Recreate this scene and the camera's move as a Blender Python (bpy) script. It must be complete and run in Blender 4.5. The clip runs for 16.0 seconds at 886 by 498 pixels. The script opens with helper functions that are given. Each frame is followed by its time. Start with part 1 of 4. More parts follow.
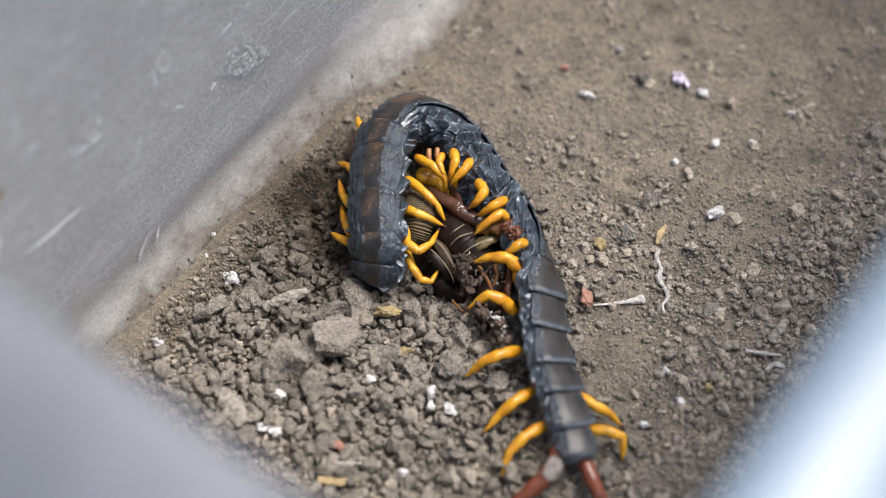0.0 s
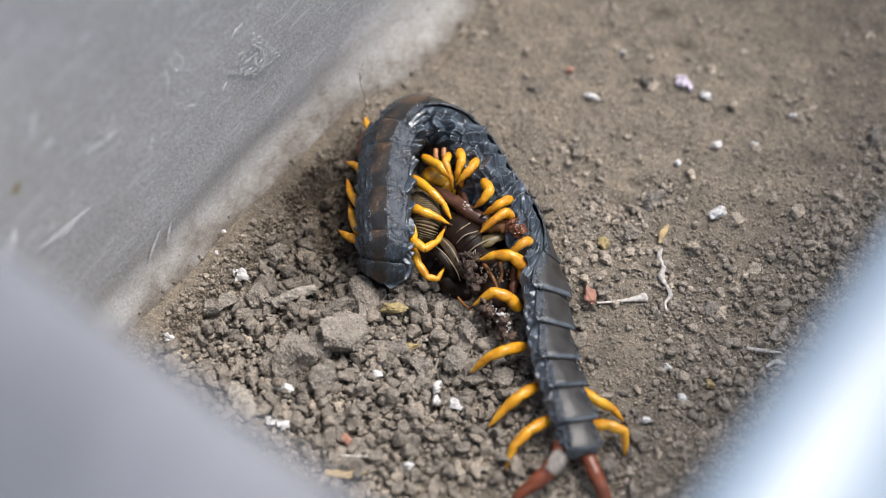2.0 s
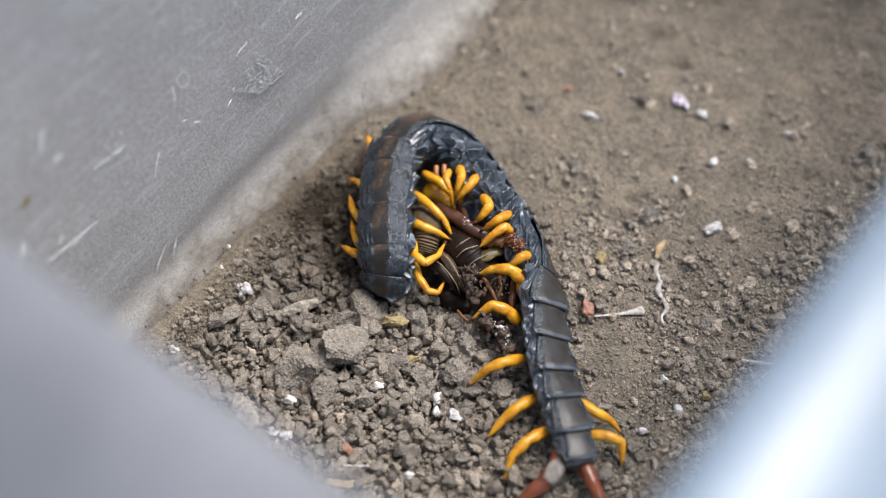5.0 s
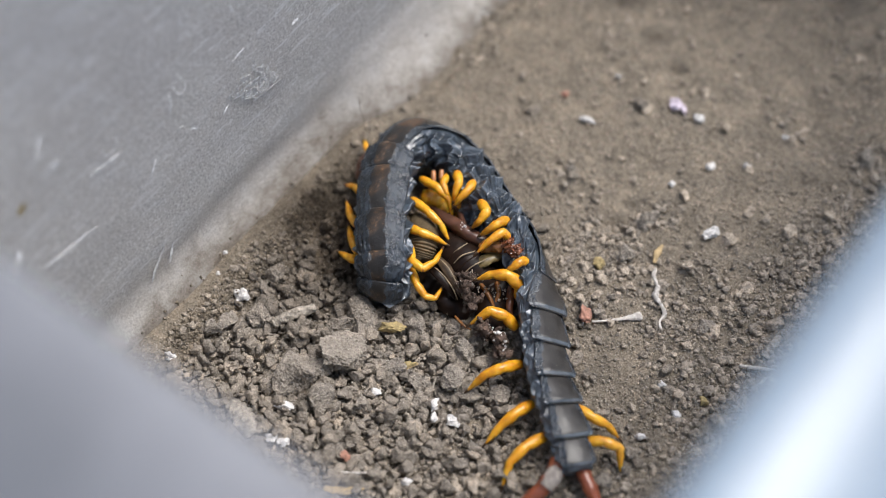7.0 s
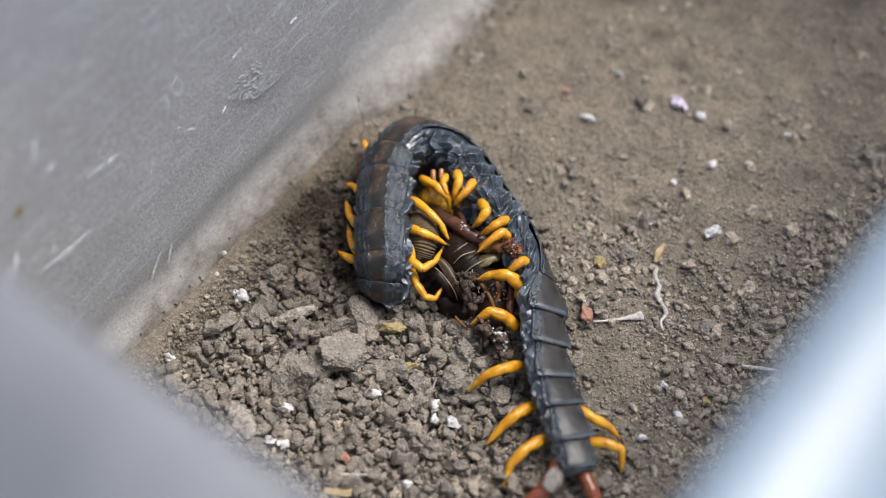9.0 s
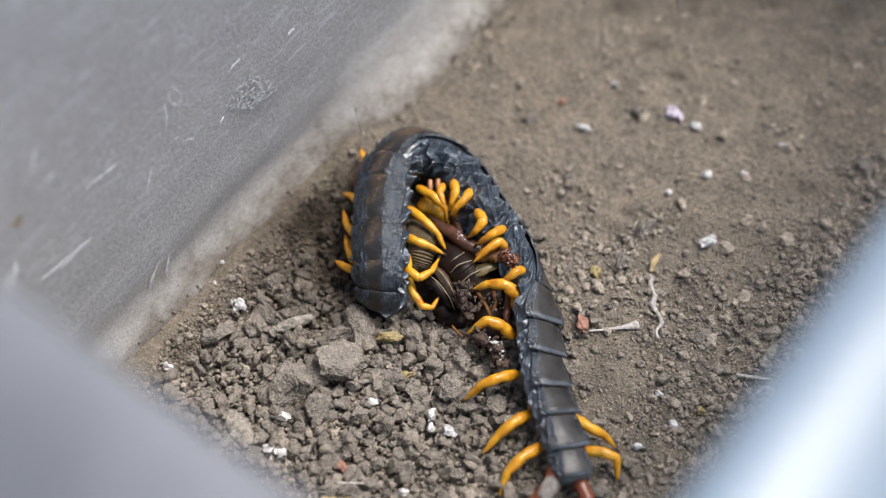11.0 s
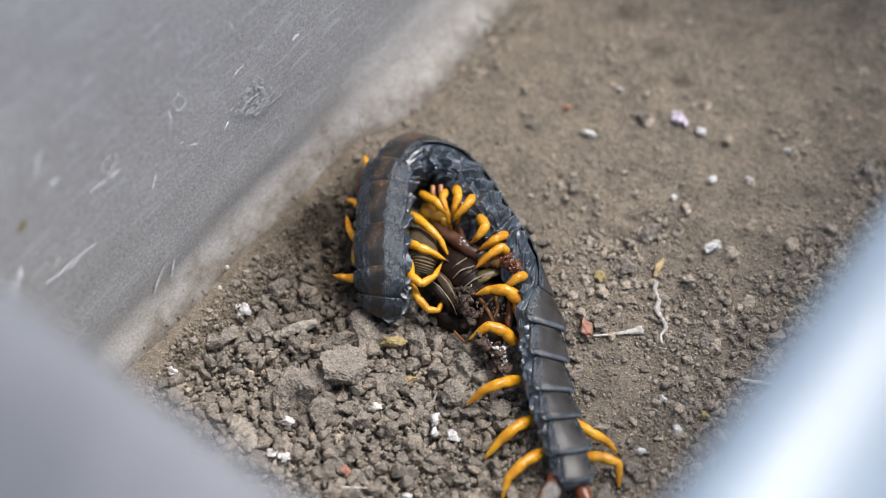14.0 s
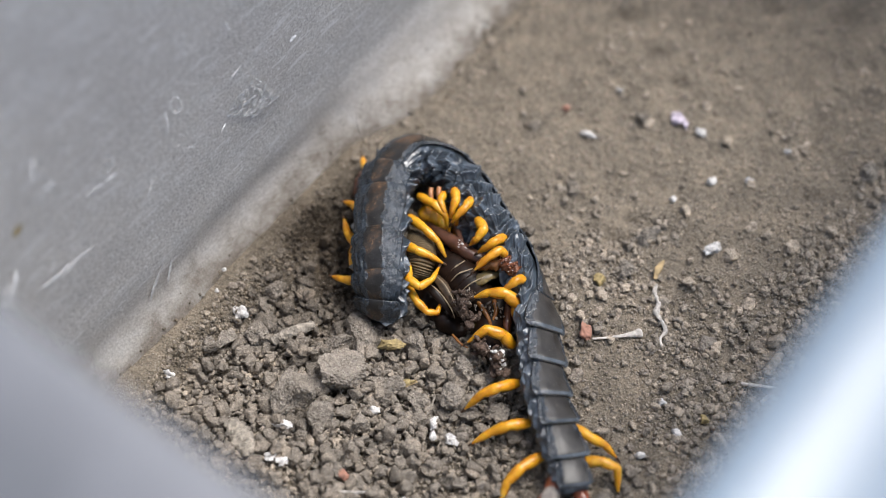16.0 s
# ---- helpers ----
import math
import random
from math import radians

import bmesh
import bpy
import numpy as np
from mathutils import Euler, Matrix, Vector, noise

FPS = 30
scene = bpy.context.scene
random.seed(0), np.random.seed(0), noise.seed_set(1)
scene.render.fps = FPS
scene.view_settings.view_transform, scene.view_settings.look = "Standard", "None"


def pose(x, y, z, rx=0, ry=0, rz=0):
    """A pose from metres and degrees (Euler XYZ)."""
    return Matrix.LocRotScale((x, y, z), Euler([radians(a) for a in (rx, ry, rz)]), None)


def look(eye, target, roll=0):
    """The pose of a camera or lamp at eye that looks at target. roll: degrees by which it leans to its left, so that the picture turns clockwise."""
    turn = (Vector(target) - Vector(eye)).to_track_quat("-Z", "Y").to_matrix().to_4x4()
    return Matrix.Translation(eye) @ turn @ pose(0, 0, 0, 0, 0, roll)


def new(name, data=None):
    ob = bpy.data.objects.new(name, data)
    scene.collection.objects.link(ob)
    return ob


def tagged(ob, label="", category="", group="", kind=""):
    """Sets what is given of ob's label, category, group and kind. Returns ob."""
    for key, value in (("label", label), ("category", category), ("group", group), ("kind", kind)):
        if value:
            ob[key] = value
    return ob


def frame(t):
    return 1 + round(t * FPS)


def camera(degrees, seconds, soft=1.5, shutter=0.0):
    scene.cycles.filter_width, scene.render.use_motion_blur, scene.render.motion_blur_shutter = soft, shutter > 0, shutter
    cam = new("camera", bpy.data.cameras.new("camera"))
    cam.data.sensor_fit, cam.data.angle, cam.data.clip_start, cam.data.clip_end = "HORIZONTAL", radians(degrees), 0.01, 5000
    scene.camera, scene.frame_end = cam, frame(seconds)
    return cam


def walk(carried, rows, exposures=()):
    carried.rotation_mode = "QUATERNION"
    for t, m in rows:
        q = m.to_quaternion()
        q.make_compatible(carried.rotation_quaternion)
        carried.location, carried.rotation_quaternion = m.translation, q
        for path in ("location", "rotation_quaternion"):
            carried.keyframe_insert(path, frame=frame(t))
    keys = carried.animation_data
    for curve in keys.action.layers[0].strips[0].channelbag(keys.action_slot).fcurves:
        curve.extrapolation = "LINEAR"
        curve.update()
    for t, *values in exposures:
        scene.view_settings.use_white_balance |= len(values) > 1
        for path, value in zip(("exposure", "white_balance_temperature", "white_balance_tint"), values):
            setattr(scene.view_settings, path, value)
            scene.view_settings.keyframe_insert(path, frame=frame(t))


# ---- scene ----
cam = camera(39.3, 16.0, soft=1.0)
cam.data.dof.use_dof = True
cam.data.dof.focus_distance = 0.237
cam.data.dof.aperture_fstop = 6.8
PATH = [
    (0, (-0.00075, -0.13088, 0.20506), (0.00095, 0.0004, -0.00766), 0.552),
    (0.5, (-0.00322, -0.13239, 0.20597), (0.00181, -0.00231, -0.00746), 2.016),
    (1, (0.00000, -0.13333, 0.20642), (0.00217, -0.00274, -0.00675), 0.870),
    (1.5, (-0.00170, -0.13460, 0.20687), (-0.00124, -0.00195, -0.00504), 0.433),
    (2, (-0.00100, -0.13487, 0.20725), (-0.00030, -0.00191, -0.00447), 0.434),
    (2.5, (-0.00166, -0.13716, 0.20726), (-0.00100, -0.00301, -0.00370), 0.558),
    (3, (-0.00024, -0.13831, 0.20869), (0.00066, -0.00345, -0.00181), 0.435),
    (3.5, (0.00069, -0.13825, 0.20958), (0.00077, -0.00354, -0.00103), 0.168),
    (6, (0.00002, -0.14004, 0.21011), (-0.00092, -0.00103, 0.00233), -0.162),
    (6.5, (-0.00018, -0.13871, 0.21034), (-0.00100, -0.00110, 0.00161), -0.166),
    (7, (0.00044, -0.13840, 0.20989), (0.00012, -0.00068, 0.00124), -0.064),
    (7.5, (0.00221, -0.13738, 0.21038), (0.00060, 0.00023, 0.00166), -0.546),
    (8, (0.00109, -0.13755, 0.20958), (0.00052, -0.00016, 0.00071), -0.104),
    (8.5, (0.00027, -0.13734, 0.21062), (-0.00182, 0.00072, 0.00221), -0.416),
    (9, (0.00072, -0.13602, 0.20982), (0.00011, -0.00001, 0.00006), -0.328),
    (11.5, (0.00120, -0.13696, 0.21116), (0.00094, 0.00095, 0.00263), -0.151),
    (12, (0.00234, -0.13827, 0.21108), (0.00092, 0.00031, 0.00300), -0.593),
    (12.5, (0.00137, -0.13905, 0.21084), (-0.00038, 0.00040, 0.00335), -0.632),
    (13, (0.00257, -0.13817, 0.21088), (0.00080, 0.00105, 0.00324), -0.738),
    (13.5, (0.00265, -0.13724, 0.21076), (0.00085, 0.00182, 0.00302), -0.840),
    (14, (0.00290, -0.13741, 0.21089), (-0.00011, 0.00152, 0.00307), -1.129),
    (14.5, (0.00326, -0.13712, 0.21122), (0.00065, 0.00136, 0.00309), -0.953),
    (15, (0.00347, -0.13719, 0.21049), (0.00032, 0.00179, 0.00271), -1.215),
    (15.5, (0.00298, -0.13601, 0.21075), (0.00021, 0.00265, 0.00274), -1.055),
    (16, (0.00290, -0.13521, 0.21076), (0.00018, 0.00263, 0.00221), -1.024),
]
walk(cam, [(t, look(eye, target, roll)) for t, eye, target, roll in PATH], exposures=[(0.0, 0.97), (3.5, 0.985), (6.0, 0.93), (9.0, 0.86), (11.5, 0.875), (16.0, 0.9)])

# ---- light: soft open sky, brighter from the side of the pale wall ----
SUN_EL, SUN_AZ = 65, 60           # degrees; azimuth clockwise from +y
world = bpy.data.worlds.new("sky")
scene.world = world
world.use_nodes = True
wn = world.node_tree.nodes
sky = wn.new("ShaderNodeTexSky")
sky.sky_type, sky.sun_disc = "NISHITA", False
sky.sun_elevation, sky.sun_rotation = radians(SUN_EL), radians(SUN_AZ)
sky.dust_density, sky.air_density = 2.4, 1.0
wn["Background"].inputs[1].default_value = 0.15
world.node_tree.links.new(sky.outputs[0], wn["Background"].inputs[0])
sun = new("sun", bpy.data.lights.new("sun", "SUN"))
sun.data.energy, sun.data.angle, sun.data.color = 2.6, radians(30), (1.0, 0.975, 0.945)
sd = Vector((math.sin(radians(SUN_AZ)) * math.cos(radians(SUN_EL)), math.cos(radians(SUN_AZ)) * math.cos(radians(SUN_EL)), math.sin(radians(SUN_EL))))
sun.matrix_world = look(sd * 2, (0, 0, 0))


# ---- materials ----
def material(name, rough=0.5, metal=0.0, spec=0.5):
    m = bpy.data.materials.new(name)
    m.use_nodes = True
    p = m.node_tree.nodes["Principled BSDF"]
    p.inputs["Roughness"].default_value = rough
    p.inputs["Metallic"].default_value = metal
    p.inputs["Specular IOR Level"].default_value = spec
    return m, m.node_tree.nodes, m.node_tree.links, p


def tex(nodes, links, scale, detail=4.0, kind="ShaderNodeTexNoise", rough=0.55, squash=None):
    """A texture in the object's own metres."""
    c = nodes.new("ShaderNodeTexCoord")
    n = nodes.new(kind)
    n.inputs["Scale"].default_value = scale
    if kind == "ShaderNodeTexNoise":
        n.inputs["Detail"].default_value, n.inputs["Roughness"].default_value = detail, rough
    if squash:
        mp = nodes.new("ShaderNodeMapping")
        mp.inputs["Scale"].default_value = squash[:3]
        if len(squash) > 3:
            mp.inputs["Rotation"].default_value = [radians(v) for v in squash[3:]]
        links.new(c.outputs["Object"], mp.inputs[0])
        links.new(mp.outputs[0], n.inputs["Vector"])
    else:
        links.new(c.outputs["Object"], n.inputs["Vector"])
    return n.outputs[0]


def ramp(nodes, links, source, stops):
    r = nodes.new("ShaderNodeValToRGB")
    while len(r.color_ramp.elements) < len(stops):
        r.color_ramp.elements.new(0.5)
    for e, (at, c) in zip(r.color_ramp.elements, stops):
        e.position, e.color = at, (*c, 1) if len(c) == 3 else c
    links.new(source, r.inputs[0])
    return r.outputs[0]


def blend(nodes, links, f, a, b, mode="MIX"):
    m = nodes.new("ShaderNodeMix")
    m.data_type, m.blend_type = "RGBA", mode
    for sock, v in ((m.inputs[0], f), (m.inputs[6], a), (m.inputs[7], b)):
        if isinstance(v, (int, float)):
            sock.default_value = v
        elif isinstance(v, tuple):
            sock.default_value = (*v, 1)
        else:
            links.new(v, sock)
    return m.outputs[2]


def bump(nodes, links, p, height, strength, dist):
    b = nodes.new("ShaderNodeBump")
    b.inputs["Strength"].default_value, b.inputs["Distance"].default_value = strength, dist
    links.new(height, b.inputs["Height"])
    links.new(b.outputs[0], p.inputs["Normal"])


def grey(v):
    return (v, v, v)


# the dug-over, still damp soil round the animal, its shade painted in too
DAMP_SHADE = tuple(c * 0.001 for c in (-20.0, 4.0, 0.0))
DAMP_SHADE_R = (0.046, 0.05, 0.6)


def soil_material(name, base, island=True, fine_size=2400, damp_shade=0.6, relief=1.0):
    """Dry crumbly earth: patches, grains and single pale and dark specks over one base colour."""
    m, n, k, p = material(name, 0.95, 0, 0.2)
    patch = ramp(n, k, tex(n, k, 150, 6, rough=0.6), [(0.36, tuple(c * 0.82 for c in base)), (0.5, base), (0.64, tuple(c * q for c, q in zip(base, (1.22, 1.2, 1.18))))])
    fine = tex(n, k, fine_size, 3, rough=0.6)
    mid_noise = tex(n, k, 800, 5, rough=0.65)
    col = blend(n, k, 1.0, patch, ramp(n, k, fine, [(0.34, grey(0.76)), (0.5, grey(1.0)), (0.66, grey(1.22))]), "MULTIPLY")
    col = blend(n, k, 1.0, col, ramp(n, k, mid_noise, [(0.36, grey(0.83)), (0.5, grey(1.0)), (0.64, grey(1.17))]), "MULTIPLY")
    if island:
        g = n.new("ShaderNodeNewGeometry")
        col = blend(n, k, 1.0, col, ramp(n, k, g.outputs["Random Per Island"], [(0.0, (0.8, 0.79, 0.78)), (0.25, grey(0.92)), (0.6, grey(1.05)), (0.9, (1.24, 1.22, 1.19)), (1.0, (1.5, 1.45, 1.4))]), "MULTIPLY")
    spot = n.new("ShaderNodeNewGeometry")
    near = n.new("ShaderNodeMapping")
    near.inputs["Location"].default_value = tuple(-c / r for c, r in zip(DAMP_SHADE, DAMP_SHADE_R))
    near.inputs["Scale"].default_value = tuple(1 / r for r in DAMP_SHADE_R)
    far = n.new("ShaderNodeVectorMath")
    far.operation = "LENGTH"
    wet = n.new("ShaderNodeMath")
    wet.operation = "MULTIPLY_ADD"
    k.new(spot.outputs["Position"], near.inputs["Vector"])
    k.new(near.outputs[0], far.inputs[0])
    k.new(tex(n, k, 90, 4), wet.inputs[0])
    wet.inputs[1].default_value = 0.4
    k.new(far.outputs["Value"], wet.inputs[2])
    # moist tone and painted shade together, fading outwards from the animal
    col = blend(n, k, 1.0, col, ramp(n, k, wet.outputs[0], [(0.35, (damp_shade * 0.46, damp_shade * 0.42, damp_shade * 0.38)), (0.52, (damp_shade * 1.02, damp_shade * 1.0, damp_shade * 0.98)), (0.8, grey(1.0))]), "MULTIPLY")
    pale = ramp(n, k, tex(n, k, 3400, 2), [(0.66, grey(0)), (0.72, grey(0.8))])
    col = blend(n, k, pale, col, (0.5, 0.47, 0.43))
    k.new(col, p.inputs["Base Color"])
    h = n.new("ShaderNodeMath")
    h.operation = "MULTIPLY_ADD"
    k.new(mid_noise, h.inputs[0])
    h.inputs[1].default_value = 1.4
    k.new(fine, h.inputs[2])
    bump(n, k, p, h.outputs[0], relief, 0.00065)
    return m


def plain(name, color, rough=0.5, vary=0.3, scale=700, spec=0.5, relief=0.3, dist=0.00012, sub=0.0):
    m, n, k, p = material(name, rough, 0, spec)
    dark = tuple(c * (1 - vary) for c in color)
    lite = tuple(min(1, c * (1 + vary)) for c in color)
    t = tex(n, k, scale, 5)
    k.new(ramp(n, k, t, [(0.3, dark), (0.5, color), (0.7, lite)]), p.inputs["Base Color"])
    bump(n, k, p, t, relief, dist)
    if sub:
        p.inputs["Subsurface Weight"].default_value = sub
        p.inputs["Subsurface Radius"].default_value = (0.0015, 0.0007, 0.0003)
        p.inputs["Subsurface Scale"].default_value = 1.0
    return m


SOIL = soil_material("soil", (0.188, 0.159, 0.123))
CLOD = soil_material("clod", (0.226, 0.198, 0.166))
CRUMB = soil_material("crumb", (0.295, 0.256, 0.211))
DRY_CLOD = soil_material("dry_clod", (0.285, 0.252, 0.214), damp_shade=0.8)
PERLITE = plain("perlite", (0.5, 0.485, 0.47), 0.6, 0.45, 900, relief=1.0, dist=0.0005)
STRAW = plain("straw", (0.33, 0.24, 0.12), 0.7, 0.35, 900)
WOOD = plain("dry_wood", (0.25, 0.222, 0.185), 0.9, 0.5, 1100, relief=1.0, dist=0.0009)
BARK = plain("red_bark", (0.27, 0.135, 0.095), 0.75, 0.4, 900, relief=0.6)
ROOT = plain("root_fibre", (0.39, 0.362, 0.33), 0.7, 0.5, 900)
LILAC = plain("lilac_flake", (0.46, 0.4, 0.47), 0.7, 0.4, 900, relief=0.8, dist=0.0005)
OCHRE = plain("ochre_grain", (0.26, 0.2, 0.09), 0.8, 0.4, 1300, relief=0.7)


def plastic_material():
    """Milky grey plastic sheet, finely scratched, dusty at the foot."""
    m, n, k, p = material("milky_plastic", 0.5, 0, 0.3)
    speck = tex(n, k, 2100, 4, rough=0.75)
    cloud = tex(n, k, 22, 5)
    base = ramp(n, k, cloud, [(0.35, (0.48, 0.465, 0.445)), (0.65, (0.56, 0.545, 0.52))])
    base = blend(n, k, ramp(n, k, speck, [(0.38, (0.75, 0.75, 0.75)), (0.5, (0, 0, 0))]), base, (0.29, 0.285, 0.28))
    base = blend(n, k, ramp(n, k, speck, [(0.54, (0, 0, 0)), (0.64, (0.9, 0.9, 0.9))]), base, (0.72, 0.72, 0.72))
    streak = tex(n, k, 55, 8, rough=0.75, squash=(1, 1, 4, 0, 35, 0))
    base = blend(n, k, ramp(n, k, streak, [(0.53, (0, 0, 0)), (0.66, (0.35, 0.35, 0.35))]), base, (0.68, 0.68, 0.68))
    hair = tex(n, k, 130, 5, rough=0.6, squash=(1, 1, 9, 0, 50, 20))
    base = blend(n, k, ramp(n, k, hair, [(0.58, (0, 0, 0)), (0.64, (0.55, 0.55, 0.55))]), base, (0.75, 0.75, 0.75))
    # dust thrown up from the soil
    c = n.new("ShaderNodeTexCoord")
    s = n.new("ShaderNodeSeparateXYZ")
    k.new(c.outputs["Object"], s.inputs[0])
    up = n.new("ShaderNodeMath")
    up.operation = "MULTIPLY_ADD"
    k.new(s.outputs[2], up.inputs[0])
    up.inputs[1].default_value = 30.0
    k.new(tex(n, k, 130, 7, rough=0.7), up.inputs[2])
    dust = ramp(n, k, up.outputs[0], [(0.62, (0.97, 0.97, 0.97)), (0.74, (0.8, 0.8, 0.8)), (0.88, (0.3, 0.3, 0.3)), (1.0, (0.0, 0.0, 0.0))])
    earth = ramp(n, k, speck, [(0.35, (0.17, 0.143, 0.115)), (0.65, (0.31, 0.265, 0.22))])
    film = ramp(n, k, speck, [(0.35, (0.47, 0.445, 0.41)), (0.65, (0.68, 0.655, 0.61))])
    base = blend(n, k, dust, base, blend(n, k, ramp(n, k, up.outputs[0], [(0.46, grey(0)), (0.78, grey(1))]), earth, film))
    # a brownish band along the crease: dirt, with the crease's soft shade painted in
    line = n.new("ShaderNodeMath")
    line.operation = "MULTIPLY_ADD"
    k.new(s.outputs[2], line.inputs[0])
    line.inputs[1].default_value = 45.0
    k.new(ramp(n, k, tex(n, k, 70, 6, rough=0.6), [(0.0, grey(0.02)), (1.0, grey(0.58))]), line.inputs[2])
    mark = ramp(n, k, line.outputs[0], [(0.62, grey(0)), (0.8, grey(0.32)), (0.98, grey(0.0))])
    base = blend(n, k, mark, base, (0.2, 0.18, 0.165))
    k.new(base, p.inputs["Base Color"])
    bump(n, k, p, speck, 0.5, 0.0003)
    tr = n.new("ShaderNodeBsdfTranslucent")
    k.new(base, tr.inputs[0])
    mx = n.new("ShaderNodeMixShader")
    mx.inputs[0].default_value = 0.45
    k.new(p.outputs[0], mx.inputs[1])
    k.new(tr.outputs[0], mx.inputs[2])
    k.new(mx.outputs[0], n["Material Output"].inputs[0])
    return m


def lip_material():
    """The container's lip on the pale wall's side, bluish skylight put into its colour."""
    m, n, k, p = material("lit_plastic", 0.26, 0, 0.5)
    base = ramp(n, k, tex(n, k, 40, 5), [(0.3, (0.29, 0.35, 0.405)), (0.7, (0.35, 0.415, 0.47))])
    k.new(base, p.inputs["Base Color"])
    bump(n, k, p, tex(n, k, 500, 3), 0.1, 0.0002)
    tr = n.new("ShaderNodeBsdfTranslucent")
    k.new(base, tr.inputs[0])
    mx = n.new("ShaderNodeMixShader")
    mx.inputs[0].default_value = 0.45
    k.new(p.outputs[0], mx.inputs[1])
    k.new(tr.outputs[0], mx.inputs[2])
    k.new(mx.outputs[0], n["Material Output"].inputs[0])
    return m


def pale_material():
    """The thin milky sheet through which daylight comes."""
    m, n, k, p = material("pale_plastic", 0.35, 0, 0.5)
    base = ramp(n, k, tex(n, k, 40, 5), [(0.3, (0.87, 0.88, 0.89)), (0.7, (0.91, 0.92, 0.93))])
    k.new(base, p.inputs["Base Color"])
    tr = n.new("ShaderNodeBsdfTranslucent")
    k.new(base, tr.inputs[0])
    mx = n.new("ShaderNodeMixShader")
    mx.inputs[0].default_value = 0.88
    k.new(p.outputs[0], mx.inputs[1])
    k.new(tr.outputs[0], mx.inputs[2])
    k.new(mx.outputs[0], n["Material Output"].inputs[0])
    return m


PLASTIC, LIT_LIP, PALE = plastic_material(), lip_material(), pale_material()
# the near lip: same rim, its dimmer light put into a darker base
SHADED_LIP = plain("shaded_plastic", (0.172, 0.172, 0.175), 0.2, 0.3, 24, relief=0.1)
FAINT_SCUFF = plain("faint_scuff", (0.38, 0.38, 0.376), 0.7, 0.35, 1400, relief=0.4)
SCUFF = plain("scuff", (0.68, 0.68, 0.675), 0.7, 0.35, 1400, relief=0.5)


def tergite_material(name, tone, stained=False, wrinkle=0.22, rough=(0.24, 0.4), spec=0.42, depth=0.0003):
    """Hard black cuticle with a dull sheen; stained plates carry rusty grit."""
    m, n, k, p = material(name, 0.36, 0, spec)
    cloud = tex(n, k, 230, 6, rough=0.65)
    col = ramp(n, k, cloud, [(0.36, tuple(c * 0.55 for c in tone)), (0.5, tone), (0.64, tuple(c * 1.6 for c in tone))])
    if stained:
        rust = ramp(n, k, tex(n, k, 170, 3), [(0.47, grey(0)), (0.61, grey(0.9))])
        grit = ramp(n, k, tex(n, k, 1300, 5, rough=0.75), [(0.44, grey(0.25)), (0.56, grey(1))])
        col = blend(n, k, blend(n, k, 1.0, rust, grit, "MULTIPLY"), col, (0.085, 0.048, 0.026))
        crumb = ramp(n, k, tex(n, k, 1900, 2), [(0.63, grey(0)), (0.69, grey(0.9))])
        col = blend(n, k, blend(n, k, 1.0, rust, crumb, "MULTIPLY"), col, (0.34, 0.2, 0.1))
    dust = ramp(n, k, tex(n, k, 2600, 3), [(0.66, grey(0)), (0.74, grey(0.5))])
    col = blend(n, k, dust, col, (0.2, 0.17, 0.14))
    k.new(col, p.inputs["Base Color"])
    k.new(ramp(n, k, cloud, [(0.36, grey(rough[0])), (0.62, grey(rough[1]))]), p.inputs["Roughness"])
    h = n.new("ShaderNodeMath")
    h.operation = "MULTIPLY_ADD"
    k.new(tex(n, k, 280, 3, rough=0.5), h.inputs[0])
    h.inputs[1].default_value = 2.5
    k.new(tex(n, k, 1700, 4, rough=0.7), h.inputs[2])
    bump(n, k, p, h.outputs[0], wrinkle, depth)
    return m


def pleura_material():
    m, n, k, p = material("pleura", 0.36, 0, 1.0)
    cloud = tex(n, k, 420, 5)
    k.new(ramp(n, k, cloud, [(0.36, (0.014, 0.02, 0.028)), (0.5, (0.034, 0.046, 0.06)), (0.64, (0.07, 0.09, 0.115))]), p.inputs["Base Color"])
    # crumpled creases: sharp ridges between hollow cells
    c = n.new("ShaderNodeTexCoord")
    warp = n.new("ShaderNodeVectorMath")
    warp.operation = "MULTIPLY_ADD"
    push = n.new("ShaderNodeTexNoise")
    push.inputs["Scale"].default_value = 500
    k.new(c.outputs["Object"], push.inputs["Vector"])
    k.new(push.outputs["Color"], warp.inputs[0])
    warp.inputs[1].default_value = (0.003, 0.003, 0.003)
    k.new(c.outputs["Object"], warp.inputs[2])
    cells = n.new("ShaderNodeTexVoronoi")
    cells.feature = "DISTANCE_TO_EDGE"
    cells.inputs["Scale"].default_value = 250
    k.new(warp.outputs[0], cells.inputs["Vector"])
    ridge = ramp(n, k, cells.outputs["Distance"], [(0.0, grey(1.0)), (0.16, grey(0.5)), (0.5, grey(0.0))])
    bump(n, k, p, ridge, 0.3, 0.0006)
    return m


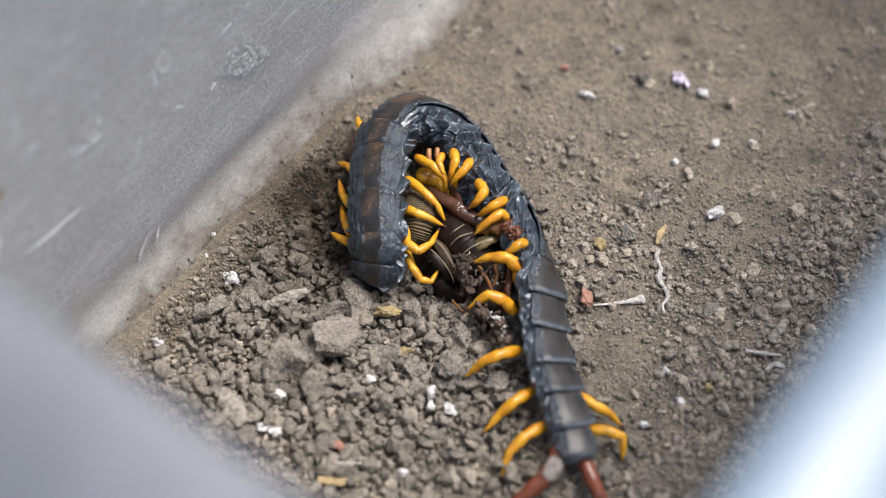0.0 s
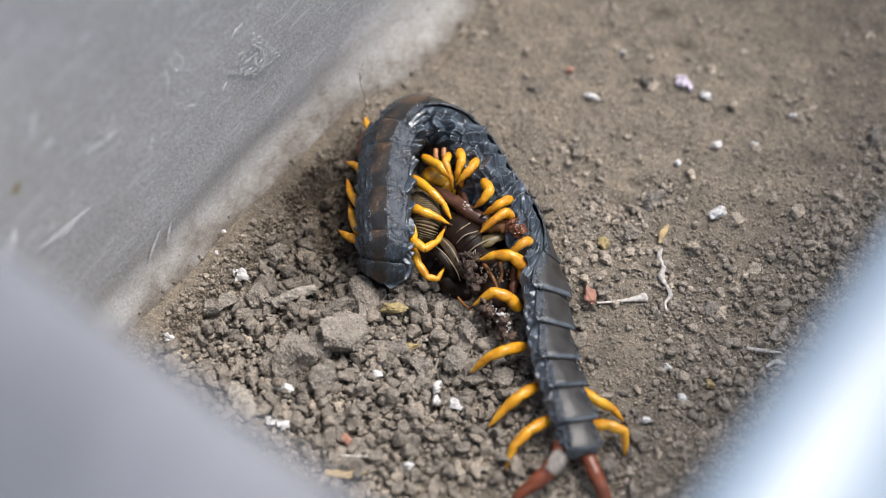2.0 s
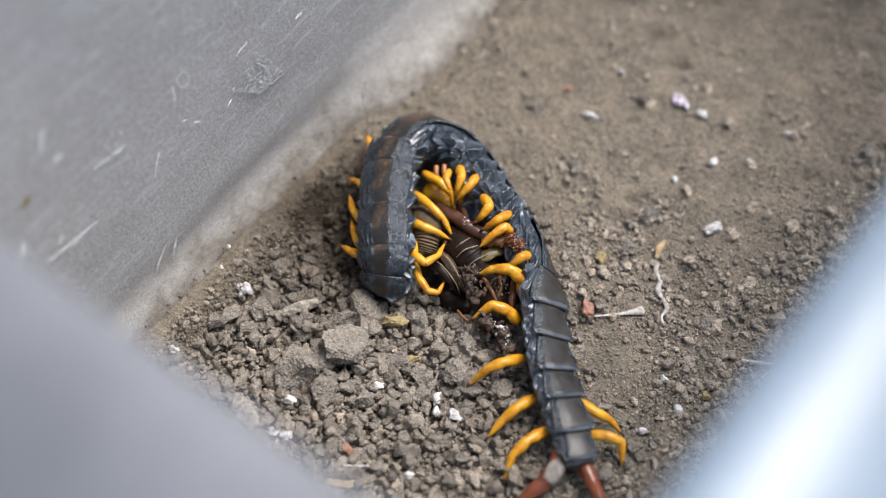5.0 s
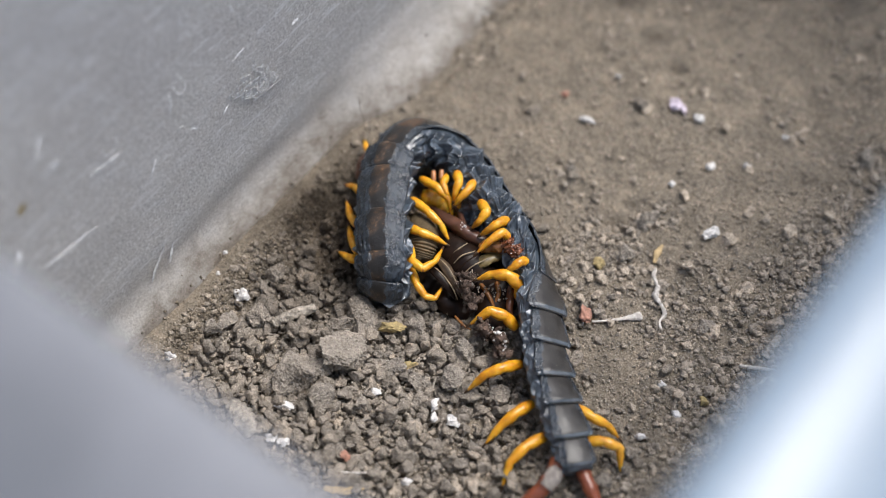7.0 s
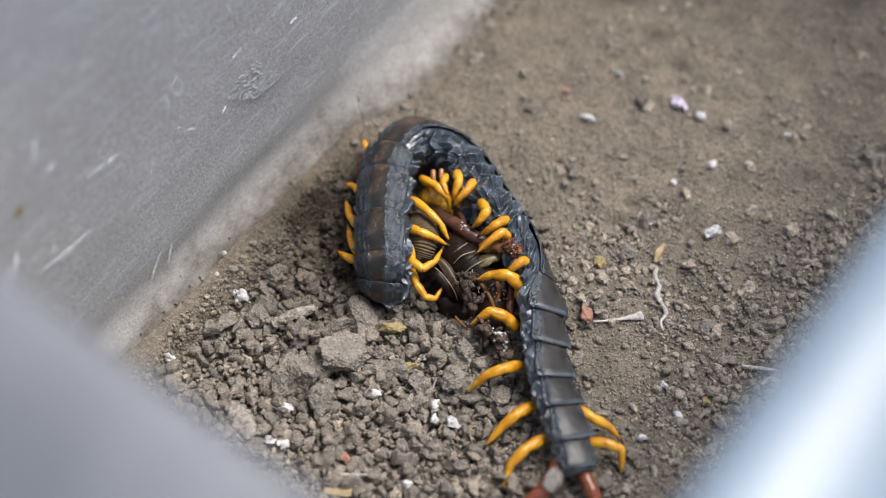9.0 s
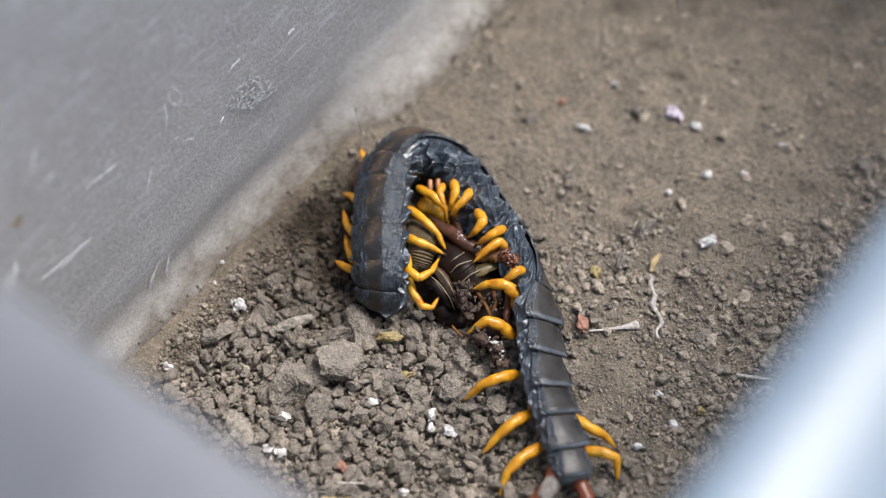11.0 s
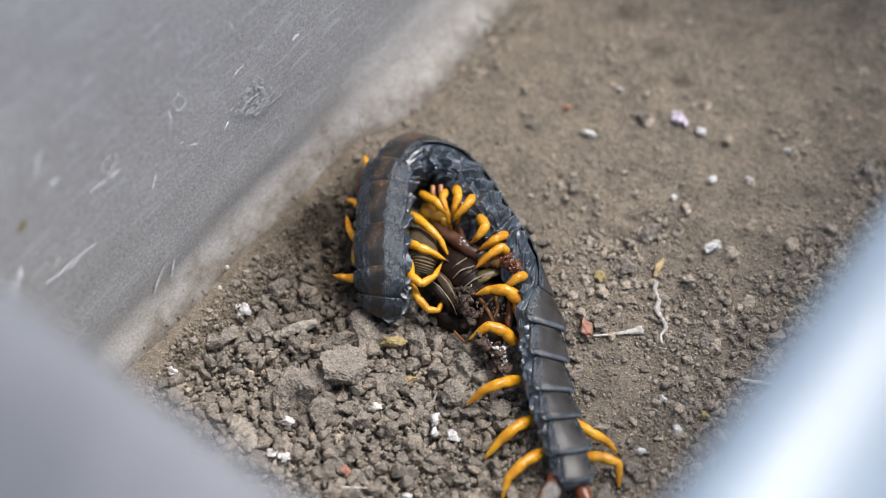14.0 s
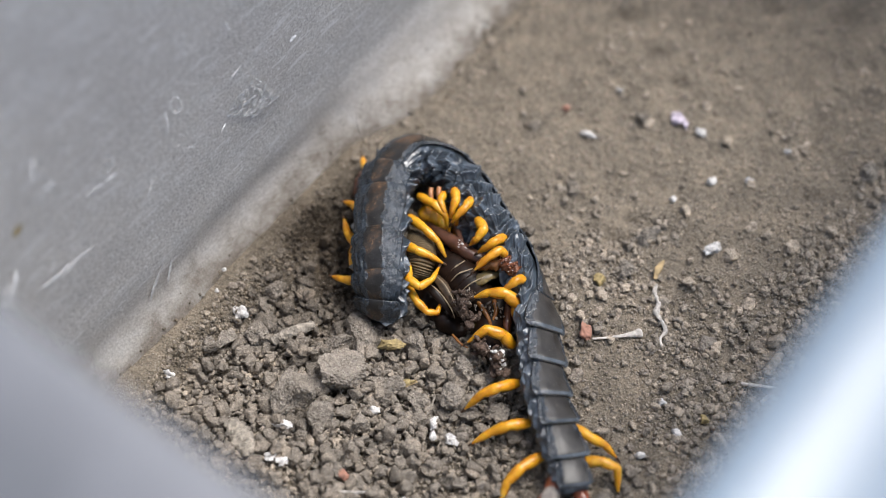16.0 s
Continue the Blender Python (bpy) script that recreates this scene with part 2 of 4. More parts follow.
def leg_material():
    m, n, k, p = material("orange_cuticle", 0.3, 0, 0.5)
    cloud = tex(n, k, 350, 5)
    k.new(ramp(n, k, cloud, [(0.36, (0.39, 0.155, 0.006)), (0.5, (0.52, 0.24, 0.01)), (0.64, (0.62, 0.325, 0.022))]), p.inputs["Base Color"])
    specks = ramp(n, k, tex(n, k, 2600, 3), [(0.62, grey(0)), (0.7, grey(0.5))])
    k.new(blend(n, k, specks, ramp(n, k, cloud, [(0.36, (0.39, 0.155, 0.006)), (0.5, (0.52, 0.24, 0.01)), (0.64, (0.62, 0.325, 0.022))]), (0.2, 0.1, 0.03)), p.inputs["Base Color"])
    p.inputs["Subsurface Weight"].default_value = 0.25
    p.inputs["Subsurface Radius"].default_value = (0.001, 0.0004, 0.0001)
    p.inputs["Subsurface Scale"].default_value = 1.0
    bump(n, k, p, tex(n, k, 900, 4, rough=0.6), 0.55, 0.0003)
    return m


TERGITE = tergite_material("tergite", (0.023, 0.021, 0.0195), rough=(0.33, 0.45))
STAINED = tergite_material("stained_tergite", (0.017, 0.0165, 0.0165), True, 0.3, (0.34, 0.48), 0.34)
# hind margin: the sky's bluish reflection put into a paler base colour
LIT_MARGIN = tergite_material("lit_plate_margin", (0.05, 0.062, 0.076), False, 0.5, (0.24, 0.4), 0.6)
SIDE_PLATE = tergite_material("side_plate", (0.017, 0.024, 0.033), False, 0.8, (0.2, 0.36), 0.65, 0.0004)
PLEURA, LEG = pleura_material(), leg_material()
JOINT = plain("leg_joint", (0.3, 0.095, 0.006), 0.35, 0.3, 900)
COXA = plain("pale_cuticle", (0.3, 0.125, 0.045), 0.35, 0.35, 900)
CLAW = plain("claw", (0.05, 0.025, 0.012), 0.35, 0.3)
TERMINAL = plain("terminal_cuticle", (0.15, 0.04, 0.017), 0.3, 0.4, 500, sub=0.1)
DUSTED = plain("dusted_cuticle", (0.2, 0.175, 0.155), 0.75, 0.6, 500)
PREY_DARK = plain("prey_cuticle", (0.011, 0.006, 0.004), 0.36, 0.6, 420, spec=0.12)
PREY_EDGE = plain("prey_membrane", (0.15, 0.115, 0.052), 0.3, 0.6, 800, spec=0.4, sub=0.15)
PREY_RED = plain("prey_leg_cuticle", (0.065, 0.027, 0.016), 0.4, 0.45, 500)
PREY_PALE = plain("prey_flesh", (0.17, 0.07, 0.018), 0.25, 0.45, 600, sub=0.2)
PREY_WET = plain("prey_wet_flesh", (0.13, 0.045, 0.02), 0.18, 0.6, 700)
PREY_WING = plain("prey_wing", (0.05, 0.032, 0.018), 0.45, 0.5, 800, spec=0.15)
PREY_BAND = plain("prey_ring_edge", (0.22, 0.17, 0.11), 0.5, 0.4, 900, spec=0.3)
PREY_TAN = plain("prey_tan_plate", (0.12, 0.088, 0.05), 0.6, 0.4, 800, spec=0.2)
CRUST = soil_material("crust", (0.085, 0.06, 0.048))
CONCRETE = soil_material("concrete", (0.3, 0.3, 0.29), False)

# ---- helpers; lengths below are in millimetres ----
MM = 0.001
ORIGIN = {}


def shift(v, o):
    return tuple((a - b) * MM for a, b in zip(v, o))


def mesh_of(name, verts, faces, mat, origin=(0, 0, 0), smooth=True):
    me = bpy.data.meshes.new(name)
    me.from_pydata([shift(v, origin) for v in verts], [], faces)
    me.materials.append(mat)
    me.update()
    if smooth:
        me.shade_smooth()
    return me


def thing(name, origin, label, category, group="", kind=""):
    ob = new(name)
    ob.empty_display_size = 0.004
    ob.location = [c * MM for c in origin]
    ORIGIN[ob.name] = origin
    return tagged(ob, label, category, group, kind)


def part(name, geo, mat, parent, label="", origin=None, smooth=True):
    """One mesh object under a thing or a part; geo is (vertices, faces)."""
    po = ORIGIN[parent.name]
    origin = origin or po
    ob = new(name, mesh_of(name, *geo, mat, origin, smooth))
    ob.parent = parent
    ob.location = shift(origin, po)
    ORIGIN[ob.name] = origin
    return tagged(ob, label)


def solid(name, geo, mat, origin, label, category, group="", kind="", smooth=True):
    """A thing that is one mesh."""
    ob = new(name, mesh_of(name, *geo, mat, origin, smooth))
    ob.location = [c * MM for c in origin]
    ORIGIN[ob.name] = origin
    return tagged(ob, label, category, group, kind)


def joined(*geos):
    verts, faces = [], []
    for v, f in geos:
        o = len(verts)
        verts += [tuple(p) for p in v]
        faces += [tuple(i + o for i in q) for q in f]
    return verts, faces


def spline(points, count):
    """A smooth line through points (any number of values each), evenly spaced by length of the first three."""
    p = np.array(points, float)
    p = np.vstack([2 * p[0] - p[1], p, 2 * p[-1] - p[-2]])
    out = []
    for i in range(1, len(p) - 2):
        for u in np.linspace(0, 1, 40, endpoint=False):
            a, b, c, d = p[i - 1:i + 3]
            out.append(0.5 * (2 * b + (c - a) * u + (2 * a - 5 * b + 4 * c - d) * u * u + (3 * b - a - 3 * c + d) * u ** 3))
    out.append(p[-2])
    out = np.array(out)
    s = np.r_[0, np.cumsum(np.linalg.norm(np.diff(out[:, :3], axis=0), axis=1))]
    at = np.linspace(0, s[-1], count)
    return np.stack([np.interp(at, s, c) for c in out.T], 1)


def tube(points, radii, sides=10, flat=1.0, rings=None, up=(0, 0, 1), bulge=None):
    """A round limb along points; radii are spread along it; flat squeezes it along up."""
    rings = rings or max(8, len(points) * 6)
    line = spline(points, rings)
    r = np.interp(np.linspace(0, 1, rings), np.linspace(0, 1, len(radii)), radii)
    tan = np.gradient(line, axis=0)
    tan /= np.linalg.norm(tan, axis=1)[:, None]
    verts, faces = [], []
    ref = Vector(up)
    for i in range(rings):
        t = Vector(tan[i])
        side = t.cross(ref)
        side = side.normalized() if side.length > 1e-3 else t.orthogonal().normalized()
        top = side.cross(t)
        for j in range(sides):
            a = 2 * math.pi * j / sides
            q = r[i] * (bulge(i / (rings - 1), a) if bulge else 1)
            verts.append(tuple(Vector(line[i]) + side * (math.cos(a) * q) + top * (math.sin(a) * q * flat)))
    for i in range(rings - 1):
        for j in range(sides):
            b = (j + 1) % sides
            faces.append((i * sides + j, i * sides + b, (i + 1) * sides + b, (i + 1) * sides + j))
    for end, ring in ((0, 0), (rings - 1, (rings - 1) * sides)):
        c = len(verts)
        out = tan[end] * (0.4 * r[end]) * (1 if end else -1)
        verts.append(tuple(line[end] + out))
        for j in range(sides):
            b = (j + 1) % sides
            faces.append((ring + j, ring + b, c) if end else (ring + b, ring + j, c))
    return verts, faces


def ico(level):
    bm = bmesh.new()
    bmesh.ops.create_icosphere(bm, subdivisions=level, radius=1)
    v = np.array([p.co for p in bm.verts])
    f = [tuple(q.index for q in face.verts) for face in bm.faces]
    bm.free()
    return v, f


ICO = {n: ico(n) for n in (1, 2, 3, 4, 5)}


def lump(level, seed, rough=0.25, facets=9):
    """A crumb of unit size: a ball broken along flats, then grained."""
    v, f = ICO[level]
    rng = np.random.default_rng(seed)
    v = v.copy()
    for _ in range(facets):
        d = rng.normal(size=3)
        d /= np.linalg.norm(d)
        h = rng.uniform(0.42, 0.82)
        over = np.maximum(v @ d - h, 0)
        v -= over[:, None] * d * 0.97
    o = Vector(rng.uniform(-50, 50, 3))
    k = np.array([1 + rough * (noise.noise(Vector(p) * 1.3 + o) + 0.45 * noise.noise(Vector(p) * 4.1 + o) + 0.4 * noise.noise(Vector(p) * 9 + o) + (0.4 * noise.noise(Vector(p) * 21 + o) if level > 4 else 0)) for p in v])
    return v * k[:, None] * 1.12, f


def turn_of(rng):
    q = rng.normal(size=4)
    w, x, y, z = q / np.linalg.norm(q)
    return np.array([[1 - 2 * (y * y + z * z), 2 * (x * y - z * w), 2 * (x * z + y * w)],
                     [2 * (x * y + z * w), 1 - 2 * (x * x + z * z), 2 * (y * z - x * w)],
                     [2 * (x * z - y * w), 2 * (y * z + x * w), 1 - 2 * (x * x + y * y)]])


# ---- the plan: a runs along the long wall, n across to the pale wall ----
AX, NX = np.array((0.585, 0.811)), np.array((0.811, -0.585))
A0, A1, N0, N1 = -85.3, 150.0, -30.0, 74.3


def plan(a, n, z=0.0):
    return (a * AX[0] + n * NX[0], a * AX[1] + n * NX[1], z)


def fractal(x, y, size, depth=3):
    v, k = 0.0, 1.0
    for i in range(depth):
        v += k * noise.noise((x / size * 2 ** i, y / size * 2 ** i, 3.7 * i + size))
        k *= 0.5
    return v


def coarse(x, y):
    """How lumpy the soil is: most in the hollow beside the animal's head, least on the trodden far side."""
    d = math.hypot((x + 22) / 42, (y + 28) / 34)
    n = x * NX[0] + y * NX[1] - N0 + 3 * noise.noise((x / 9, y / 9, 4))
    return max(0.0, min(1.0, 1.5 - d + 0.35 * noise.noise((x / 12, y / 12, 9)))) * max(0.0, min(1.0, (n - 1) / 8))


def loose(x, y):
    """How much loose crumb lies about: little on the trodden strips, much along the pale wall."""
    n, a = x * NX[0] + y * NX[1], x * AX[0] + y * AX[1]
    side = 1 / (1 + math.exp(-(n - 46 - 0.25 * (a + 10)) / 5))
    v = 0.75 * side + 0.9 * coarse(x, y) + 0.9 * noise.noise((x / 17, y / 17, 5)) + 0.5 * noise.noise((x / 7, y / 7, 2)) + 0.25
    v += 0.8 * math.exp(-((x - 36) / 9) ** 2 - ((y + 2) / 9) ** 2)
    v -= 1.0 * math.exp(-((x - 33) / 8) ** 2 - ((y + 25) / 15) ** 2) + 0.6 * math.exp(-((x - 57) / 15) ** 2 - ((y - 12) / 12) ** 2)
    v -= 0.5 * max(0.0, min(1.0, (y - 12) / 20)) * (1 - 0.6 * side)
    return max(0.04, min(1.0, v))


# small hollows and holes in the trodden soil: place, radius, depth
PITS = [(42, 70, 3.0, 2.2), (48, 58, 3.2, 2.4), (52, 49, 2.2, 2.0), (92, 68, 3.5, 2.6), (77, 71, 2.6, 2.2), (35, 7, 2.6, 2.0), (76, 17, 2.4, 1.4), (61, 39, 2.2, 1.2), (39, 11, 2.0, 1.4)]


def flare(a):
    """How far the long wall's foot reaches into the soil, more at the far end."""
    u = max(0.0, min(1.0, (a - 5) / 24))
    return -2.5 + 6.5 * u * u * (3 - 2 * u)


def soil_z(x, y):
    c = coarse(x, y)
    n = x * NX[0] + y * NX[1]
    edge = 1.2 * math.exp(-max(0.0, n - N0) / 5.0) + 2.5 * math.exp(-max(0.0, N1 - n) / 14.0)
    holes = sum(d * math.exp(-((x - px) ** 2 + (y - py) ** 2 * 1.6) / (r * r)) for px, py, r, d in PITS)
    pit = holes + 3.2 * math.exp(-((x + 6) / 21) ** 2 - ((y + 2) / 17) ** 2)
    return edge - pit - 1.0 * c + 1.3 * fractal(x, y, 26, 2) + (0.35 + 0.8 * c) * fractal(x, y, 6, 3) + 0.28 * noise.noise((x / 0.9, y / 0.9, 1)) - 0.6 * c


def top_z(x, y):
    """Where a thing rests on the crumbs."""
    return soil_z(x, y) + 1.5 * coarse(x, y)


# ---- ground under the container ----
g = 60000.0
grid = [-g, -6000.0, -900.0, -200.0, 0.0, 200.0, 900.0, 6000.0, g]
gv = [(x, y, -24.0 + 0.4 * noise.noise((x, y, 0))) for y in grid for x in grid]
gf = [(j * 9 + i, j * 9 + i + 1, j * 9 + i + 10, j * 9 + i + 9) for j in range(8) for i in range(8)]
solid("ground", (gv, gf), CONCRETE, (0, 0, -24), "rough grey concrete ground under the plastic container", "ground", kind="structure")

# ---- soil ----
STEP = 0.45
na, nn = int((A1 - A0) / STEP) + 1, int((N1 - N0 + 15) / STEP) + 1
sv, sf = [], []
for i in range(na):
    for j in range(nn):
        x, y, _ = plan(A0 + i * STEP, N0 - 4 + j * STEP)
        sv.append((x, y, soil_z(x, y)))
for i in range(na - 1):
    for j in range(nn - 1):
        q = i * nn + j
        sf.append((q, q + 1, q + nn + 1, q + nn))
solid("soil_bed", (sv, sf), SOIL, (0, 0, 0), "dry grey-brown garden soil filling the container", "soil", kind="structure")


def scatter(name, label, level, count, sizes, where, seed, mat, sink=0.25, lift=0.0, span=None, height=soil_z):
    """Loose crumbs lying on the soil, as one mesh."""
    rng = np.random.default_rng(seed)
    kinds = [lump(level, seed * 100 + i, 0.42 if level > 1 else 0.25) for i in range(14)]
    vs, fs, total = [], [], 0
    made = 0
    while made < count:
        x, y, _ = plan(rng.uniform(-66, 122), rng.uniform(*(span or (N0 - 1.5, N1 + 5))))
        if rng.random() > where(x, y):
            continue
        v, f = kinds[rng.integers(14)]
        r = sizes[0] * (sizes[1] / sizes[0]) ** (rng.random() ** 1.7)
        sc = r * rng.uniform(0.75, 1.2, 3) * np.array((1, 1, 0.85))
        p = (v * sc) @ turn_of(rng).T
        p = p + np.array((x, y, height(x, y) + r * (0.75 - sink - 0.5 * rng.random()) + lift * rng.random() * coarse(x, y)))
        vs.append(p)
        fs.append(np.array(f) + total)
        total += len(v)
        made += 1
    v, f = np.concatenate(vs) * MM, np.concatenate(fs)
    me = bpy.data.meshes.new(name)
    me.vertices.add(len(v))
    me.vertices.foreach_set("co", v.astype(np.float32).ravel())
    me.loops.add(f.size)
    me.loops.foreach_set("vertex_index", f.astype(np.int32).ravel())
    me.polygons.add(len(f))
    me.polygons.foreach_set("loop_start", np.arange(0, f.size, 3, dtype=np.int32))
    me.materials.append(mat)
    me.update()
    me.validate()
    ob = new(name, me)
    return tagged(ob, label, "soil", kind="stuff")


scatter("coarse_soil_crumbs", "coarse crumbs of dry grey-brown soil", 3, 2300, (0.5, 1.8), lambda x, y: coarse(x, y) ** 1.5, 1, CLOD, -0.1, 1.6)
scatter("soil_lumps", "scattered small lumps of dry soil", 3, 520, (0.8, 1.5), lambda x, y: loose(x, y) ** 2 * (1 - 0.7 * coarse(x, y)), 4, CRUMB, 0.05)
scatter("soil_crumbs", "small rounded crumbs of dry soil lying loose", 2, 8500, (0.35, 0.95), loose, 2, CRUMB, 0.1, 0.8)
scatter("soil_grains", "fine grains of dry soil", 1, 48000, (0.16, 0.46), lambda x, y: 0.55 + 0.45 * loose(x, y), 3, CRUMB, 0.1)



def foot_z(x, y):
    """The sloping foot of the long wall."""
    return float(np.interp(N0 + flare(x * AX[0] + y * AX[1]) - x * NX[0] - y * NX[1], (-2, 0.5, 2.2, 4.4, 6.2), (1.0, -0.3, 1.7, 4.6, 7.3)))


scatter("clinging_soil_grains", "fine soil grains clinging to the plastic wall's foot", 1, 5000, (0.1, 0.5), lambda x, y: min(1.0, math.exp((x * NX[0] + y * NX[1] - N0 - flare(x * AX[0] + y * AX[1])) / 1.8) * (0.5 + 1.6 * abs(noise.noise((x / 6, y / 6, 8))))), 6, SOIL, 0.1, 0.0, (N0 - 8.0, N0 + 5.5), foot_z)

# ---- the container ----
box = thing("plastic_container", plan(30, 20, -22), "open milky grey plastic container half filled with soil", "container")


def sheet(profile, start, end, along, thick, wobble=0.0):
    """A wall: an inner profile (distance out, height) drawn along, with a back face. along(u, out, z) gives places."""
    steps = max(2, int(abs(end - start) / 3))
    pr = spline([(o, z, 0) for o, z in profile], 70)[:, :2] if len(profile) > 3 else np.array(profile)
    m = len(pr)
    dr = np.gradient(pr, axis=0)
    nr = np.stack([dr[:, 1], -dr[:, 0]], 1)
    nr /= np.linalg.norm(nr, axis=1)[:, None]
    verts, faces = [], []
    for i in range(steps + 1):
        u = start + (end - start) * i / steps
        for back in (0, 1):
            for j in range(m):
                o, z = pr[j] + nr[j] * thick * back
                w = wobble * fractal(u, z * 2 + 50, 30, 2)
                verts.append(along(u, o + w, z))
    s = 2 * m
    for i in range(steps):
        for j in range(m - 1):
            q = i * s + j
            faces.append((q, q + 1, q + s + 1, q + s))
            q += m
            faces.append((q, q + s, q + s + 1, q + 1))
        for j in (0, m - 1):
            q = i * s + j
            faces.append((q, q + s, q + s + m, q + m))
    for i in (0, steps):
        for j in range(m - 1):
            q = i * s + j
            faces.append((q, q + m, q + m + 1, q + 1))
    return verts, faces


FOOT = [(0.0, -22), (0.0, -6), (0.5, -1.5), (2.2, 1.6), (4.4, 4.5), (5.9, 7.2), (7.0, 10.4), (7.7, 14.0), (8.0, 18.0), (8.2, 21), (8.35, 24), (8.6, 32), (10.5, 70), (13.0, 114), (13.2, 117)]
BULGED = [(7.0, -22), (6.0, 0), (3.0, 50), (0.0, 113.0)]
PLAIN = [(-1.0, -22), (-0.8, 0), (-0.4, 60), (0.0, 113.0)]
LIPS = [(0.0, 112.5), (0.1, 115.0), (0.8, 116.4), (2.4, 117.2), (5.0, 117.4), (9.0, 116.9), (14.0, 115.5), (19.0, 113.2), (24.0, 109.5), (26.0, 103.0)]
long_wall = part("wall", sheet(FOOT, A0, A1, lambda u, o, z: plan(u, N0 - o + flare(u) * max(0.0, min(1.0, 1 - z / 15)), z), 1.0, 0.12), PLASTIC, box, "scratched milky grey wall with a dusty foot", origin=plan(30, N0, 0))
pale_wall = part("wall", sheet(BULGED, A0, A1, lambda u, o, z: plan(u, N1 + 0.04 * (u + 53) + o, z), 1.0), PALE, box, "milky translucent wall", origin=plan(30, N1, 0))
near_wall = part("wall", sheet(PLAIN, N0 - 16, N1, lambda u, o, z: plan(A0 - o, u, z), 1.0), PLASTIC, box, origin=plan(A0, 20, 0))
far_wall = part("wall", sheet(PLAIN, N0 - 16, N1, lambda u, o, z: plan(A1 + o, u, z), 1.0), PLASTIC, box, origin=plan(A1, 20, 0))
part("base", sheet([(0, -21.5), (N1 - N0, -21.5)], A0, A1, lambda u, o, z: plan(u, N0 + o, z), 0.8), PLASTIC, box, origin=plan(30, 20, -21.5))
part("rim", sheet(LIPS, A0 - 2, A1, lambda u, o, z: plan(u, N1 + 0.04 * (u + 53) + o, z), 1.0), LIT_LIP, box, "smooth rolled rim tinted with bluish skylight", origin=plan(30, N1, 100))
part("rim", sheet(LIPS, N0 - 12, N1, lambda u, o, z: plan(A0 - o, u, z), 1.0), SHADED_LIP, box, "smooth milky grey rolled rim toned darker for shade", origin=plan(A0, 20, 60))


def stroke(points, width, seed, rag=0.5):
    """A ragged scrape lying on the long wall."""
    line = spline(points, max(6, int(4 * len(points))))
    tan = np.gradient(line, axis=0)
    inward = np.array((NX[0], NX[1], 0.06))
    verts, faces = [], []
    for i, p in enumerate(line):
        side = np.cross(tan[i], inward)
        side /= np.linalg.norm(side)
        u = i / (len(line) - 1)
        w = width * (0.25 + 0.75 * math.sin(math.pi * min(1, max(0, u))) ** 0.6)
        a = w * (1 + rag * noise.noise((i * 0.9, seed, 0)))
        b = w * (1 + rag * noise.noise((i * 0.9, seed, 7)))
        verts += [tuple(p - side * a - inward * 0.12), tuple(p - side * a * 0.5 - inward * 0.08), tuple(p + side * b * 0.5 - inward * 0.08), tuple(p + side * b - inward * 0.12)]
    for i in range(len(line) - 1):
        for j in range(3):
            q = i * 4 + j
            faces.append((q, q + 4, q + 5, q + 1))
    return verts, faces


for seed, (pts, width) in enumerate([
    (((-58.5, -14.8, 44.2), (-57.3, -13.2, 44.2), (-56.3, -11.8, 43.8)), 0.25), (((-56.4, -12.0, 44.0), (-55.3, -10.6, 43.8), (-54.1, -8.7, 43.4)), 0.3),
    (((-66.5, -26.7, 34.6), (-64.6, -24.3, 34.2), (-62.5, -21.3, 34.2)), 0.34), (((-63.9, -23.5, 33.0), (-61.6, -20.1, 33.8), (-59.5, -17.2, 33.2)), 0.3), (((-64.9, -24.4, 35.8), (-64.4, -23.7, 36.8), (-64.0, -23.0, 37.4)), 0.25),
    (((-62.0, -18.1, 59.4), (-62.7, -19.3, 57.8), (-63.2, -20.3, 56.0)), 0.28), (((-68.0, -28.1, 43.0), (-68.7, -29.5, 40.2), (-70.5, -32.1, 36.8)), 0.45), (((-68.8, -29.5, 41.6), (-70.0, -31.3, 39.6), (-70.7, -32.2, 37.4)), 0.3),
    (((-62.4, -19.5, 52.6), (-61.7, -18.4, 52.4), (-61.0, -17.6, 52.8)), 0.35), (((-47.0, 1.5, 46.4), (-47.0, 1.0, 44.2), (-47.4, 0.4, 42.2)), 0.18), (((-50.5, -4.5, 35.8), (-51.1, -5.6, 34.2), (-51.7, -6.6, 32.6)), 0.22),
    (((-28.4, 26.2, 37.4), (-27.9, 27.0, 37.4), (-27.3, 27.9, 37.2)), 0.5), (((-45.4, 2.4, 35.4), (-44.8, 3.2, 34.8), (-44.3, 3.9, 33.6)), 0.15), (((-46.9, 0.7, 37.2), (-46.5, 1.1, 37.6), (-46.0, 1.8, 37.4)), 0.15),
    (((-37.1, 15.7, 53.4), (-36.8, 15.9, 52.4), (-36.6, 16.2, 51.0)), 0.2), (((-37.8, 13.7, 41.0), (-37.0, 14.8, 41.6), (-35.9, 16.2, 41.8)), 0.2),
    (((-40.6, 8.9, 31.6), (-40.1, 9.5, 32.2), (-39.6, 10.5, 32.6)), 0.25),
]):
    part("scuff", stroke(pts, width, seed), SCUFF, long_wall, "whitish scrape in the plastic")


